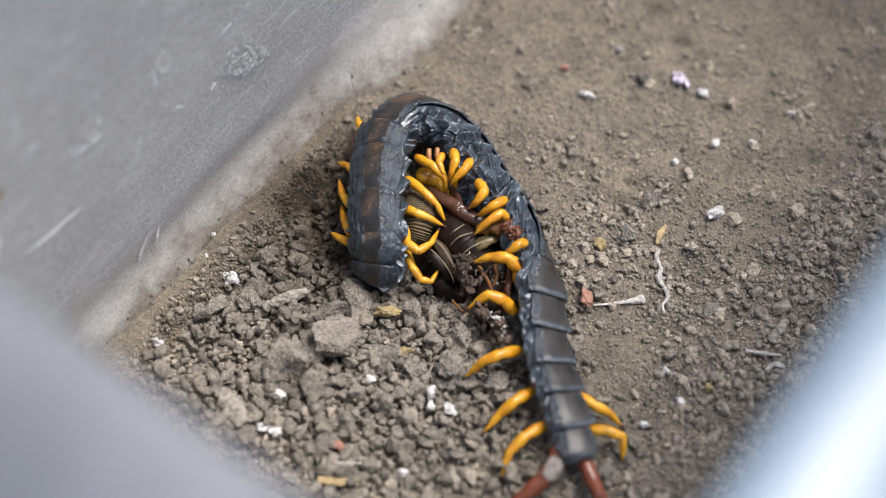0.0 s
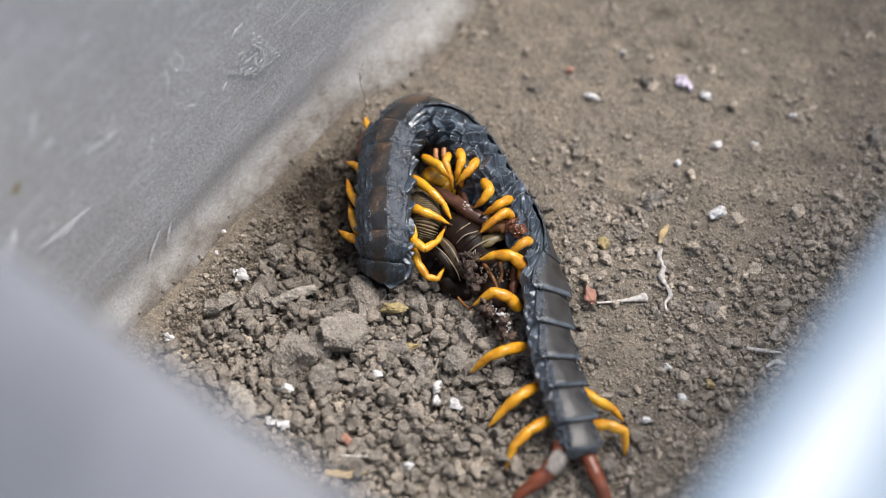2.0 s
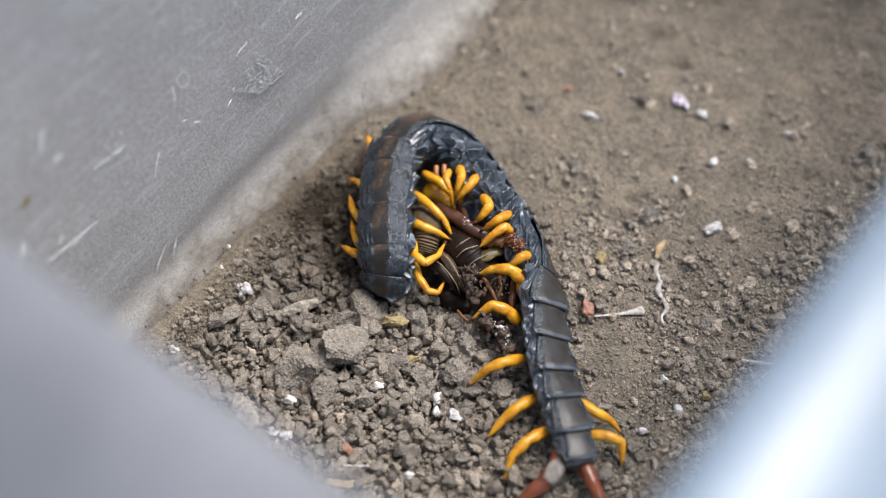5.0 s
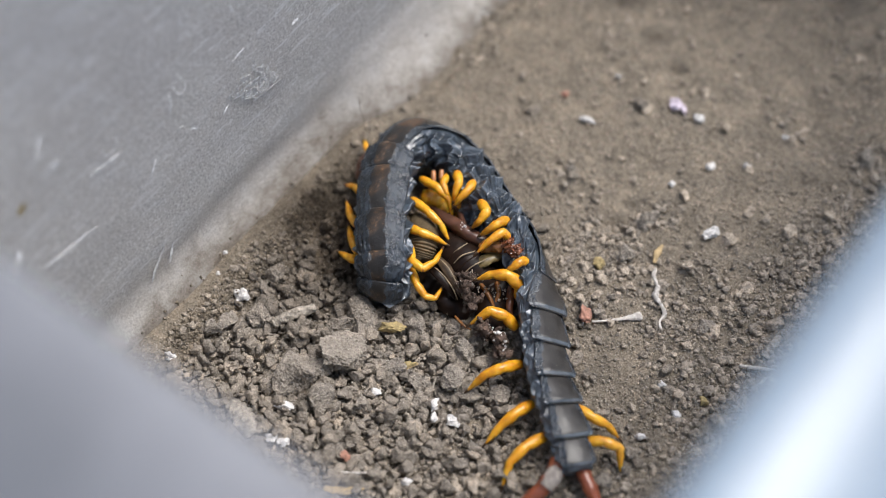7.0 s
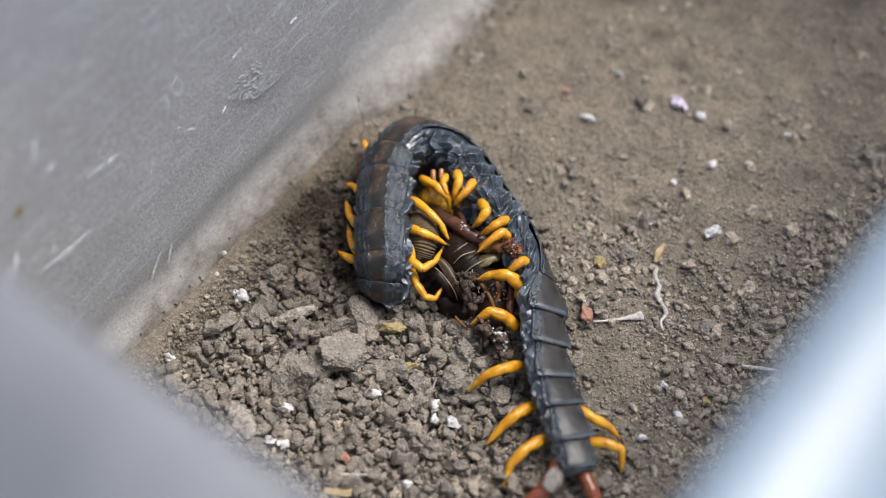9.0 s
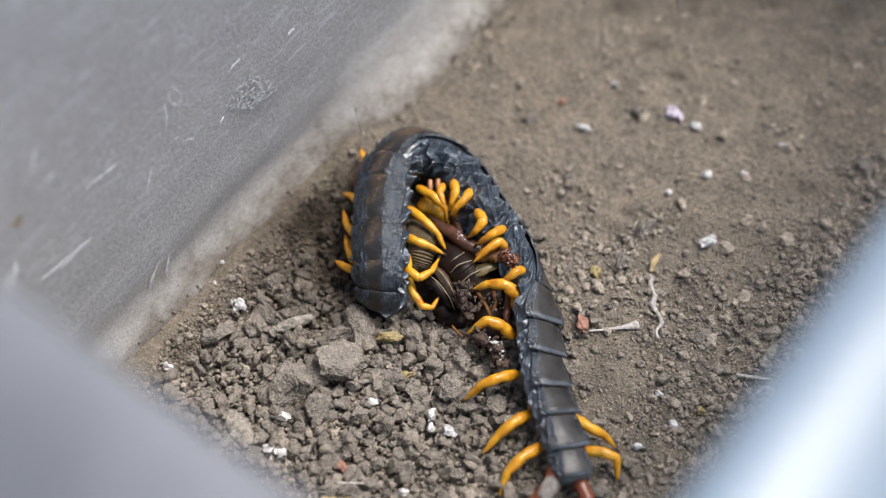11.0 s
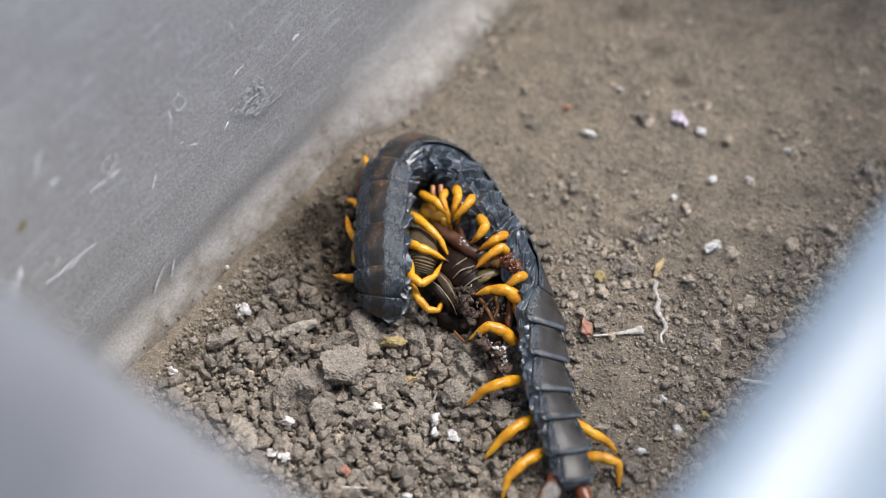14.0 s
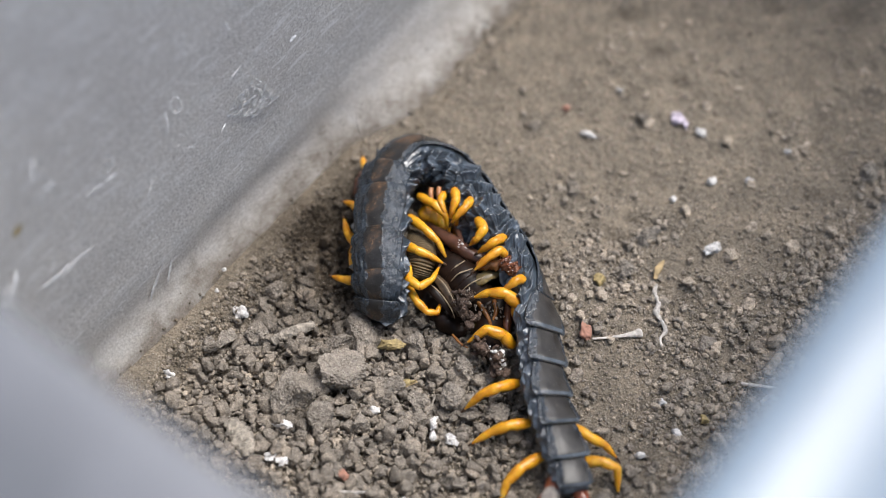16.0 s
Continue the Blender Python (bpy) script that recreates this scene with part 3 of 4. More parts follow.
def scraped_patch():
    """Many short scrapes side by side."""
    rng = np.random.default_rng(77)
    p, q, r, t = (np.array(c) for c in ((-39.9, 10.0, 34.4), (-34.8, 17.4, 38.4), (-31.0, 21.9, 27.0), (-35.4, 15.9, 27.8)))
    out = []
    for i in range(330):
        u, v = rng.random() ** 0.8, rng.random()
        at = (p * (1 - u) + t * u) * (1 - v) + (q * (1 - u) + r * u) * v
        d = (q - p) * rng.uniform(0.012, 0.05) + (t - p) * rng.uniform(-0.05, 0.05)
        out.append(stroke((at - d, at, at + d), rng.uniform(0.07, 0.22), i, 0.9))
    return joined(*out)


part("scuff", scraped_patch(), FAINT_SCUFF, long_wall, "broad whitish scraped patch")["kind"] = "stuff"


def ring_mark(a, b, c, d, seed):
    return stroke((a, b, c, d, a), 0.1, seed, 0.9)


part("scuff", ring_mark((-42.9, 8.2, 59.8), (-42.4, 8.7, 57.4), (-43.4, 7.4, 56.6), (-43.8, 7.1, 58.8), 1), SCUFF, long_wall, "whitish ring-shaped scrape")
part("scuff", ring_mark((-45.2, 4.0, 48.0), (-44.6, 4.4, 45.2), (-45.7, 2.9, 44.6), (-46.2, 2.5, 47.2), 2), SCUFF, long_wall, "whitish ring-shaped scrape")
part("scuff", ring_mark((-54.9, -9.4, 48.2), (-54.3, -8.8, 46.0), (-55.8, -10.9, 45.0), (-56.4, -11.6, 46.8), 3), SCUFF, long_wall, "whitish ring-shaped scrape")
for seed, (pts, width) in enumerate([
    (((-52.5, -8.7, 14.3), (-53.4, -10.1, 12.6), (-54.3, -11.8, 11.2), (-55.2, -13.6, 9.0)), 0.5), (((-51.2, -7.4, 13.6), (-51.6, -8.4, 11.8), (-52.2, -9.8, 9.6)), 0.35),
    (((-63.9, -23.5, 35.4), (-64.6, -24.6, 36.0), (-65.8, -25.6, 36.2)), 0.2),
]):
    part("crust", stroke(pts, width, seed + 40, 0.9), FAINT_SCUFF, long_wall, "whitish dried crust")
part("stain", stroke(((-65.8, -24.4, 50.4), (-66.3, -25.0, 49.6), (-66.9, -26.0, 49.0)), 0.6, 9), OCHRE, long_wall, "small orange-brown spot")

# ---- the centipede ----
centipede = thing("centipede", (5.2, -7.8, 0.0), "black centipede with orange legs coiled round prey on soil", "centipede")
# place, outward roll of the back, half width, half height
SPINE = [
    (*(-11.6, -7.6, -13.0), 10, 3.6, 3.0),
    (*(-11.4, -8.8, -4.0), 12, 3.9, 3.3),
    (*(-11.3, -10.0, 3.4), 14, 4.4, 3.6),
    (*(-11.3, -7.0, 7.6), 16, 5.1, 3.9),
    (*(-11.5, -0.4, 9.0), 16, 5.2, 4.0),
    (*(-11.1, 8.5, 9.0), 15, 5.3, 4.0),
    (*(-9.6, 16.6, 9.0), 17, 5.4, 4.0),
    (*(-5.3, 21.9, 8.0), 30, 5.4, 4.1),
    (*(0.4, 20.0, 7.2), 66, 5.3, 4.6),
    (*(5.3, 14.2, 6.4), 106, 5.2, 4.6),
    (*(9.5, 6.2, 6.0), 114, 5.1, 4.5),
    (*(13.8, -1.5, 5.8), 106, 5.0, 4.3),
    (*(17.2, -9.0, 6.0), 72, 4.9, 3.7),
    (*(18.4, -16.7, 6.0), 38, 4.8, 3.5),
    (*(18.8, -24.0, 6.0), 34, 4.6, 3.4),
    (*(19.4, -31.2, 6.0), 30, 4.5, 3.3),
    (*(20.9, -38.0, 6.0), 24, 4.2, 3.1),
    (*(22.7, -44.5, 5.5), 16, 3.8, 2.8),
    (*(24.0, -50.3, 5.0), 8, 3.0, 2.2),
]
RINGS = 900
BODY = spline(SPINE, RINGS)
BTAN = np.gradient(BODY[:, :3], axis=0)
BTAN /= np.linalg.norm(BTAN, axis=1)[:, None]
# where each back plate begins, as a share of the length
EDGES = np.r_[0, 0.106, 0.138, 0.1635, 0.2169, 0.298, np.linspace(0.3348, 0.7075, 7), 0.7653, 0.8165, 0.8699, 0.9088, 0.9577, 1.0]
SEGMENTS = len(EDGES) - 1
BEND0, BEND1 = 6, 12            # plates of the bend, seen from the flank



def ring_at(k):
    """The place along the body of plate edge k, which may be broken."""
    return float(np.interp(k, range(SEGMENTS + 1), EDGES))


def body_at(s):
    """Place, tangent, inner side, back, half width and half height at s of the length."""
    i = s * (RINGS - 1)
    i0 = int(max(0, min(RINGS - 2, math.floor(i))))
    f = i - i0
    row = BODY[i0] * (1 - f) + BODY[i0 + 1] * f
    t = Vector(BTAN[i0] * (1 - f) + BTAN[i0 + 1] * f).normalized()
    lat = t.cross(Vector((0, 0, 1))).normalized()
    upw = lat.cross(t).normalized()
    r = radians(row[3])
    back = upw * math.cos(r) - lat * math.sin(r)
    side = lat * math.cos(r) + upw * math.sin(r)
    return Vector(row[:3]), t, side, back, row[4], row[5]


def body_core():
    """The soft flanks and belly: pleats between the plates, each crossed by fine ribs."""
    sides = 200
    verts, faces = [], []
    for i in range(RINGS):
        s = i / (RINGS - 1)
        p, t, side, back, w, h = body_at(s)
        sg = float(np.interp(s, EDGES, range(SEGMENTS + 1)))
        seg = sg % 1.0
        fore = 1.0 if sg < 12 else max(0.0, 13 - sg)
        bend = max(0.0, min(1.0, (sg - 5.2) / 0.8)) * max(0.0, min(1.0, (12.6 - sg) / 0.8))
        for j in range(sides):
            a = 2 * math.pi * j / sides
            c, d = math.cos(a), math.sin(a)
            flank = max(0.0, min(1.0, (0.66 - d) / 0.3)) * min(1.0, abs(c) * (1.6 + 1.4 * bend))
            warp = 0.34 * noise.noise((sg * 1.1, d * 1.6, c * 2))
            turn = ((1.75 + 0.45 * (sg > 5.5)) * (sg + warp) + 0.34 * d) % 1.0
            saw = turn / 0.62 if turn < 0.62 else (1 - turn) / 0.38
            ridge = 1 - 2 * abs(noise.noise((sg * 2.9, d * 2.4, c + 4)))
            crease = 1 - 2.6 * abs(noise.noise((sg * 2.1, d * 6.5, c + 9)))
            rib = math.sin(46 * (a + 0.16 * noise.noise((sg * 2.6, a * 2.0, 3)) + 0.05 * math.sin(6.3 * turn)))
            fold = flank * (0.42 + 0.58 * fore + 0.2 * bend) * (1.75 * saw ** (1.6 - 0.5 * bend) + 0.32 * ridge + 0.34 * crease + 0.3 * math.sin(math.pi * seg) - 0.95 + 0.11 * bend * rib)
            k = 0.9 - 0.04 * max(0.0, d) + 0.03 * math.sin(math.pi * seg)
            verts.append(tuple(p + side * (c * (w * k + fold)) + back * (d * h * k + fold * (0.3 * (1 - bend) + d * bend))))
    for i in range(RINGS - 1):
        for j in range(sides):
            b = (j + 1) % sides
            faces.append((i * sides + j, i * sides + b, (i + 1) * sides + b, (i + 1) * sides + j))
    faces.append(tuple(range(sides))[::-1])
    faces.append(tuple((RINGS - 1) * sides + j for j in range(sides)))
    return verts, faces


part("trunk", body_core(), PLEURA, centipede, "wrinkled blue-black flanks between the plates", origin=(5.2, -7.8, 0.0))


def tergite(k):
    """One back plate: a flat middle panel, two sloping sides, its chamfered hind edge lifted over the next plate."""
    nu, nv = 30, 60
    front, tail = k < BEND0, k >= BEND1
    proud = 0.35 if k < 2 else 0.55 if front else 1.15 if tail else 0.14
    panel = 0.05 if k < 2 else 0.3 if front else 0.45      # how flat the panels are
    edge, crease = radians(71 if front else 66 if tail else 44), radians(19 if front else 40 if tail else 26)
    verts, faces, side_faces = [], [], []
    s0, s1 = ring_at(max(0, k - 0.06)), ring_at(min(SEGMENTS, k + 1.1))
    for layer in (0, 1):
        for i in range(nu + 1):
            u = i / nu
            p, t, side, back, w, h = body_at(s0 + (s1 - s0) * u)
            e = proud * (0.82 * u ** 1.2 - (0.5 if tail else 0.3) * max(0.0, (u - 0.87) / 0.13) ** 1.3) - 0.3 * (1 - u) ** 8 * (2 if front else 1) - 0.22 * layer * (0.3 + 0.7 * u)
            e += (0.5 if front else 0.1) * math.sin(math.pi * u) ** 0.8
            wide = w * ((0.85 + 0.16 * u) if tail else (0.94 + 0.06 * u)) + 0.7 * e
            reach = edge * (0.9 + 0.1 * u) * (1 - 0.16 * (2 * u - 1) ** 6)

            def at(q):
                return np.array((math.sin(q) * wide, math.cos(q) ** (0.6 if k < 2 else 0.8) * (h + e)))

            for j in range(nv + 1):
                v = 2 * j / nv - 1
                q = abs(v) * reach
                x, y = at(q)
                if q < crease:
                    x, y = np.array((x, y)) * (1 - panel) + np.array((x, at(crease)[1])) * panel
                else:
                    f = (q - crease) / (reach - crease)
                    x, y = np.array((x, y)) * (1 - panel) + (at(crease) * (1 - f) + at(reach) * f) * panel
                slope = max(0.0, min(1.0, (q - crease) / 0.12))
                dent = -0.1 * math.exp(-((q - crease) / 0.03) ** 2) * (1 if front else 0.3) - 0.2 * math.exp(-((abs(v) - 0.93) / 0.03) ** 2)
                dent += 0.1 * noise.noise((k * 3.1 + u * 2.2, v * 2.6, 1.0))
                pucker = abs(noise.noise((k * 5.3 + u * 2.6, v * 4.2, 6.0))) + 0.6 * abs(noise.noise((k * 2.3 + u * 6.1, v * 8.0, 2.0)))
                dent -= slope * (0.7 if front else 0.22) * (0.45 - pucker) * (0.4 + 0.6 * abs(2 * u - 1))
                x -= dent * min(1, abs(v) * 1.2)
                y -= dent * 0.8
                verts.append(tuple(p + t * (-0.44 * v * v * u) + side * float(-math.copysign(x, v)) + back * float(y)))
    m = (nu + 1) * (nv + 1)
    for i in range(nu):
        for j in range(nv):
            on_side = int(abs(2 * (j + 0.5) / nv - 1) * edge > crease + 0.16 * noise.noise((k * 2.7, i * 0.2, j // (nv // 2))))
            # strip of painted highlight along the tail plates' hind edge
            if tail and i > 0.87 * nu and i < nu - 1:
                on_side = 2
            q = i * (nv + 1) + j
            faces.append((q, q + nv + 1, q + nv + 2, q + 1))
            q += m
            faces.append((q, q + 1, q + nv + 2, q + nv + 1))
            side_faces += [on_side, on_side]
    ring = [j for j in range(nv + 1)] + [i * (nv + 1) + nv for i in range(1, nu + 1)] + [nu * (nv + 1) + j for j in range(nv - 1, -1, -1)] + [i * (nv + 1) for i in range(nu - 1, 0, -1)]
    for i, q in enumerate(ring):
        r = ring[(i + 1) % len(ring)]
        faces.append((q, r, r + m, q + m))
    return (verts, faces), side_faces


for k in range(SEGMENTS):
    plate_geo, on_side = tergite(k)
    rusty = 0 < k < BEND0 + 1
    plate = part("tergite", plate_geo, STAINED if rusty else TERGITE, centipede, "black plate stained rusty brown" if rusty else "", origin=tuple(body_at(ring_at(k + 0.5))[0]))
    plate.data.materials.append(SIDE_PLATE)
    plate.data.materials.append(LIT_MARGIN)
    plate.data.polygons.foreach_set("material_index", on_side + [1] * (len(plate.data.polygons) - len(on_side)))

LEGS = {}


def joints(u, a):
    """Limbs swell between joints."""
    q = (u * 4) % 1.0
    return 0.86 + 0.2 * math.sin(math.pi * q) ** 0.5


def leg(key, points, r0=1.25, r1=0.5, claw=True):
    """A leg of straight joints, each thick at its start and pinched at its end."""
    p = [np.array(q, float) for q in points]
    bent = [p[0]]
    for a, b, c in zip(p, p[1:], p[2:]):
        bent += [b + (a - b) * 0.28, b, b + (c - b) * 0.22]
    bent.append(p[-1])
    run = np.r_[0, np.cumsum([np.linalg.norm(b - a) for a, b in zip(p, p[1:])])]
    cuts = run / run[-1]

    def swell(u, a):
        i = int(min(len(cuts) - 2, max(0, np.searchsorted(cuts, u, "right") - 1)))
        q = (u - cuts[i]) / (cuts[i + 1] - cuts[i])
        return 0.8 + 0.22 * math.sin(math.pi * min(1, max(0, q)) ** 0.8) ** 0.6

    geo = tube(bent, [r0 * 0.75, r0 * 0.9, r0 * 0.86, r0 * 0.74, r0 * 0.55, r1 * 0.55], 14, rings=52, bulge=swell)
    ob = part("leg", geo, LEG, centipede, origin=tuple(points[0]))
    if claw:
        e, d = np.array(points[-1], float), np.array(points[-1], float) - np.array(points[-2], float)
        d /= np.linalg.norm(d)
        part("claw", tube([e, e + d * 0.7, e + d * 1.2 + np.array((0, 0, -0.4))], [r1 * 0.8, r1 * 0.55, 0.08], 8), CLAW, ob, "dark claw")
    for i in range(1, len(p) - 1):
        along = p[i + 1] - p[i - 1]
        along /= np.linalg.norm(along)
        r = float(np.interp(cuts[i], np.linspace(0, 1, 6), (r0 * 0.75, r0 * 0.9, r0 * 0.86, r0 * 0.74, r0 * 0.55, r1 * 0.55))) * 0.84
        part("joint", tube([p[i] - along * 0.22, p[i], p[i] + along * 0.22], [r * 0.9, r, r * 0.9], 12, rings=5), JOINT, ob, "darker orange joint")
    LEGS[key] = ob
    return ob


# inner side of the front part, clasping the prey
leg("front_a", [(-4.3, 11.9, 8.0), (-1.1, 8.8, 9.5), (1.3, 6.5, 8.5), (1.9, 4.6, 5.5)], 1.05, 0.42)
leg("front_b", [(-6.1, 6.8, 8.0), (-2.8, 2.7, 9.5), (-0.3, 0.4, 8.5), (1.3, -1.9, 6.0)], 1.05, 0.4)
leg("front_c", [(-7.0, 0.1, 8.0), (-4.4, -1.9, 9.2), (-1.7, -2.7, 8.5), (0.8, -3.4, 7.0)], 1.05, 0.4)
leg("front_d", [(-6.3, -3.8, 7.0), (-6.0, -7.9, 8.0), (-3.8, -9.7, 8.0), (-1.4, -7.7, 7.5), (-0.1, -4.5, 6.8)], 1.05, 0.42)
leg("front_e", [(-6.0, -7.9, 5.0), (-5.0, -11.3, 5.0), (-3.3, -13.5, 4.0), (-1.4, -13.7, 3.5), (-0.1, -11.3, 3.5)], 0.95, 0.35)
# inside the bend
leg("bend_a", [(0.8, 11.5, 9.5), (0.1, 9.1, 10.0), (0.8, 7.3, 9.5), (1.6, 6.7, 8.0)], 0.9, 0.4)
leg("bend_b", [(2.9, 11.6, 10.5), (3.3, 8.7, 11.2), (2.6, 7.0, 10.2), (2.2, 5.9, 8.5)], 1.12, 0.5)
leg("bend_c", [(6.2, 9.3, 10.5), (5.1, 6.7, 11.2), (3.6, 5.4, 10.5), (2.4, 4.9, 8.5)], 1.08, 0.5)
leg("bend_d", [(-4.1, 9.9, 5.0), (-1.8, 9.2, 5.0), (0.1, 7.9, 4.5), (1.0, 6.0, 4.0)], 1.9, 0.9)
leg("bend_f", [(4.4, 9.2, 5.0), (3.9, 7.0, 5.0), (3.2, 5.2, 4.0), (2.6, 3.9, 3.5)], 1.3, 0.6)
leg("bend_e", [(7.5, 4.3, 10.5), (8.7, 1.2, 11.8), (7.3, -0.4, 10.8), (5.9, -0.5, 8.5)], 1.2, 0.5)
leg("hind_a", [(12.7, 0.1, 10.5), (10.8, -1.7, 11.8), (9.2, -2.5, 11.0), (7.5, -2.5, 9.0)], 1.15, 0.5)
leg("hind_b", [(12.8, -4.4, 11.0), (11.6, -4.1, 12.4), (9.3, -5.7, 12.0), (6.8, -7.2, 10.0)], 1.05, 0.42)
leg("hind_c", [(16.1, -9.4, 10.5), (14.7, -10.6, 11.8), (13.3, -11.4, 11.0), (12.0, -11.6, 9.6)], 1.1, 0.45)
leg("hind_d", [(14.8, -14.5, 5.0), (15.1, -13.6, 8.0), (12.6, -12.4, 10.0), (9.5, -11.9, 9.5), (6.7, -12.0, 7.8)], 1.5, 0.5)
leg("hind_e", [(14.0, -20.5, 4.0), (12.0, -19.4, 6.5), (9.0, -18.8, 7.5), (5.4, -20.0, 4.5)], 1.35, 0.45)
leg("hind_f", [(14.8, -28.3, 4.0), (11.1, -30.2, 6.0), (8.0, -31.1, 5.0), (4.8, -32.5, 1.5)], 1.24, 0.4)
leg("hind_g", [(16.6, -36.5, 4.0), (13.4, -38.9, 5.0), (10.7, -40.8, 3.5), (8.0, -43.1, 1.0)], 1.24, 0.4)
leg("hind_h", [(18.8, -42.9, 4.0), (15.0, -45.5, 5.0), (12.2, -48.1, 4.0), (10.9, -51.3, 1.0)], 1.24, 0.45)
# outer side
leg("outer_tail_a", [(24.6, -37.3, 4.0), (27.5, -39.6, 4.5), (30.2, -40.4, 3.0), (32.4, -42.0, 1.0)], 1.15, 0.35)
leg("outer_tail_b", [(25.4, -44.0, 4.0), (29.1, -44.5, 5.0), (31.9, -45.5, 4.5), (32.2, -48.6, 1.0)], 1.15, 0.45)
leg("outer_a", [(-13.9, 19.6, 7.0), (-15.0, 20.3, 6.0), (-15.9, 22.0, 5.0), (-16.4, 24.5, 4.5)], 1.1, 0.45)
leg("outer_b", [(-14.7, 8.7, 6.0), (-16.4, 9.8, 6.0), (-17.9, 12.0, 5.0), (-19.9, 13.7, 3.5)], 1.05, 0.45)
leg("outer_c", [(-14.7, 1.7, 6.0), (-17.0, 2.0, 6.0), (-18.6, 4.9, 5.0), (-19.6, 9.4, 3.5)], 1.05, 0.4)
leg("outer_d", [(-14.5, -4.5, 6.0), (-16.8, -4.2, 6.0), (-18.1, -0.7, 4.5), (-19.0, 4.1, 2.5)], 1.05, 0.4)
leg("outer_e", [(-14.5, -5.9, 5.0), (-17.0, -5.8, 5.0), (-18.8, -4.4, 4.0), (-20.7, -2.2, 2.5)], 1.1, 0.4)
for at in ((-1.8, 12.2, 10.2), (-0.2, 12.4, 10.2)):
    part("coxa", tube([at, (at[0], at[1] - 1.6, at[2] - 0.6), (at[0] + 0.4, at[1] - 3.0, at[2] - 1.6)], [0.5, 0.55, 0.3], 10), COXA, centipede, "pale pinkish leg root", at)
part("coxa", tube([(-15.3, 19.8, 6.0), (-16.5, 17.2, 5.5), (-16.7, 14.7, 5.0), (-16.0, 12.2, 4.5)], [0.8, 1.2, 1.2, 0.8], 12, bulge=joints), PREY_RED, centipede, "dark red-brown leg root", (-16.1, 16.4, 5.0))
# the last, thick pair
hind_left = part("terminal_leg", tube([(20.6, -47.6, 4.0), (20.1, -50.3, 4.5), (17.7, -53.2, 4.0), (14.0, -55.7, 2.5), (12.1, -57.0, 1.5)], [1.5, 1.65, 1.5, 1.2, 0.7], 14, bulge=joints), TERMINAL, centipede, "red-brown last leg dusted with grey soil", origin=(20.6, -47.6, 4.0))
part("dust_patch", tube([(20.7, -48.6, 4.5), (19.8, -50.9, 4.9), (18.1, -53.2, 4.5)], [1.2, 1.62, 1.4], 14, 0.95), DUSTED, hind_left, "pale soil dust", origin=(20.6, -47.6, 4.0))
hind_right = part("terminal_leg", tube([(24.7, -49.2, 4.0), (25.9, -52.4, 4.0), (27.5, -56.2, 3.0), (29.2, -59.7, 1.5)], [1.3, 1.35, 1.15, 0.7], 14, bulge=joints), TERMINAL, centipede, "red-brown last leg", origin=(24.7, -49.2, 4.0))

# ---- the prey ----
def clump(points, size, count, seed, spread, level=2):
    rng = np.random.default_rng(seed)
    out = []
    line = spline(points, count)
    for i in range(count):
        v, f = lump(level, seed * 31 + i, 0.5)
        sc = size * rng.uniform(0.25, 1.2) * rng.uniform(0.5, 1.3, 3)
        out.append(((v * sc) @ turn_of(rng).T + line[i] + rng.normal(size=3) * spread, f))
    return joined(*out)


def lumpy(amount, size):
    return lambda u, a: 1 + amount * noise.noise((u * size, math.cos(a) * 1.5, math.sin(a) * 1.5)) + 0.5 * amount * noise.noise((u * size * 3, math.cos(a) * 4, math.sin(a) * 4))


prey = thing("prey_insect", (5.2, -3.9, 0.0), "half-eaten brown insect clasped by the centipede", "insect")


def abdomen(points, radii, rings, steps, depth):
    return tube(points, radii, 28, 0.85, rings, bulge=lambda u, a: 1 - depth * ((u * steps) % 1.0) ** 2)


PO = (5.2, -3.9, 0.0)
part("abdomen", abdomen([(-0.9, 2.4, 2.0), (2.1, -2.1, 3.5), (5.6, -6.7, 4.0), (9.1, -11.0, 2.5)], [2.2, 3.9, 4.3, 3.2], 130, 6, 0.1), PREY_DARK, prey, "dark brown banded abdomen", PO)
part("thorax", abdomen([(12.4, -9.5, 3.0), (10.6, -12.6, 2.5), (9.2, -16.5, 1.5), (10.4, -21.8, 1.0)], [2.4, 3.2, 3.2, 1.6], 60, 3, 0.12), PREY_DARK, prey, "crushed dark thorax", PO)
part("underside", tube([(-4.0, -3.2, -1.0), (-1.7, -7.5, -0.6), (1.4, -11.9, -0.8), (4.7, -14.8, -1.4)], [2.2, 3.2, 3.0, 1.6], 24, 0.8, 60, bulge=lumpy(0.3, 5)), PREY_DARK, prey, "dark underside in shadow", PO)
part("tail_plate", tube([(-4.7, 5.1, 4.2), (-4.0, 1.6, 5.6), (-3.5, -2.4, 6.0), (-3.9, -5.2, 4.6)], [1.9, 2.8, 3.0, 1.9], 28, 0.85, 280, bulge=lambda u, a: 1 - 0.2 * (0.5 + 0.5 * math.cos(2 * math.pi * (23 * u + 0.5 * math.cos(a)))) ** 2), PREY_TAN, prey, "finely ridged tan plate", PO)
part("hind_leg", tube([(-2.2, 7.1, 4.0), (1.3, 3.0, 6.0), (5.2, -0.8, 6.8), (8.7, -2.8, 6.5), (11.3, -3.2, 5.5)], [0.9, 1.2, 1.5, 1.3, 0.9], 18, rings=60, bulge=lumpy(0.18, 6)), PREY_RED, prey, "dark red-brown hind leg", PO)
part("shin", tube([(1.9, 10.0, 3.5), (3.2, 6.1, 5.0), (4.3, 1.5, 6.5)], [0.6, 0.65, 0.6], 10), PREY_RED, prey, "dark red-brown shin", PO)
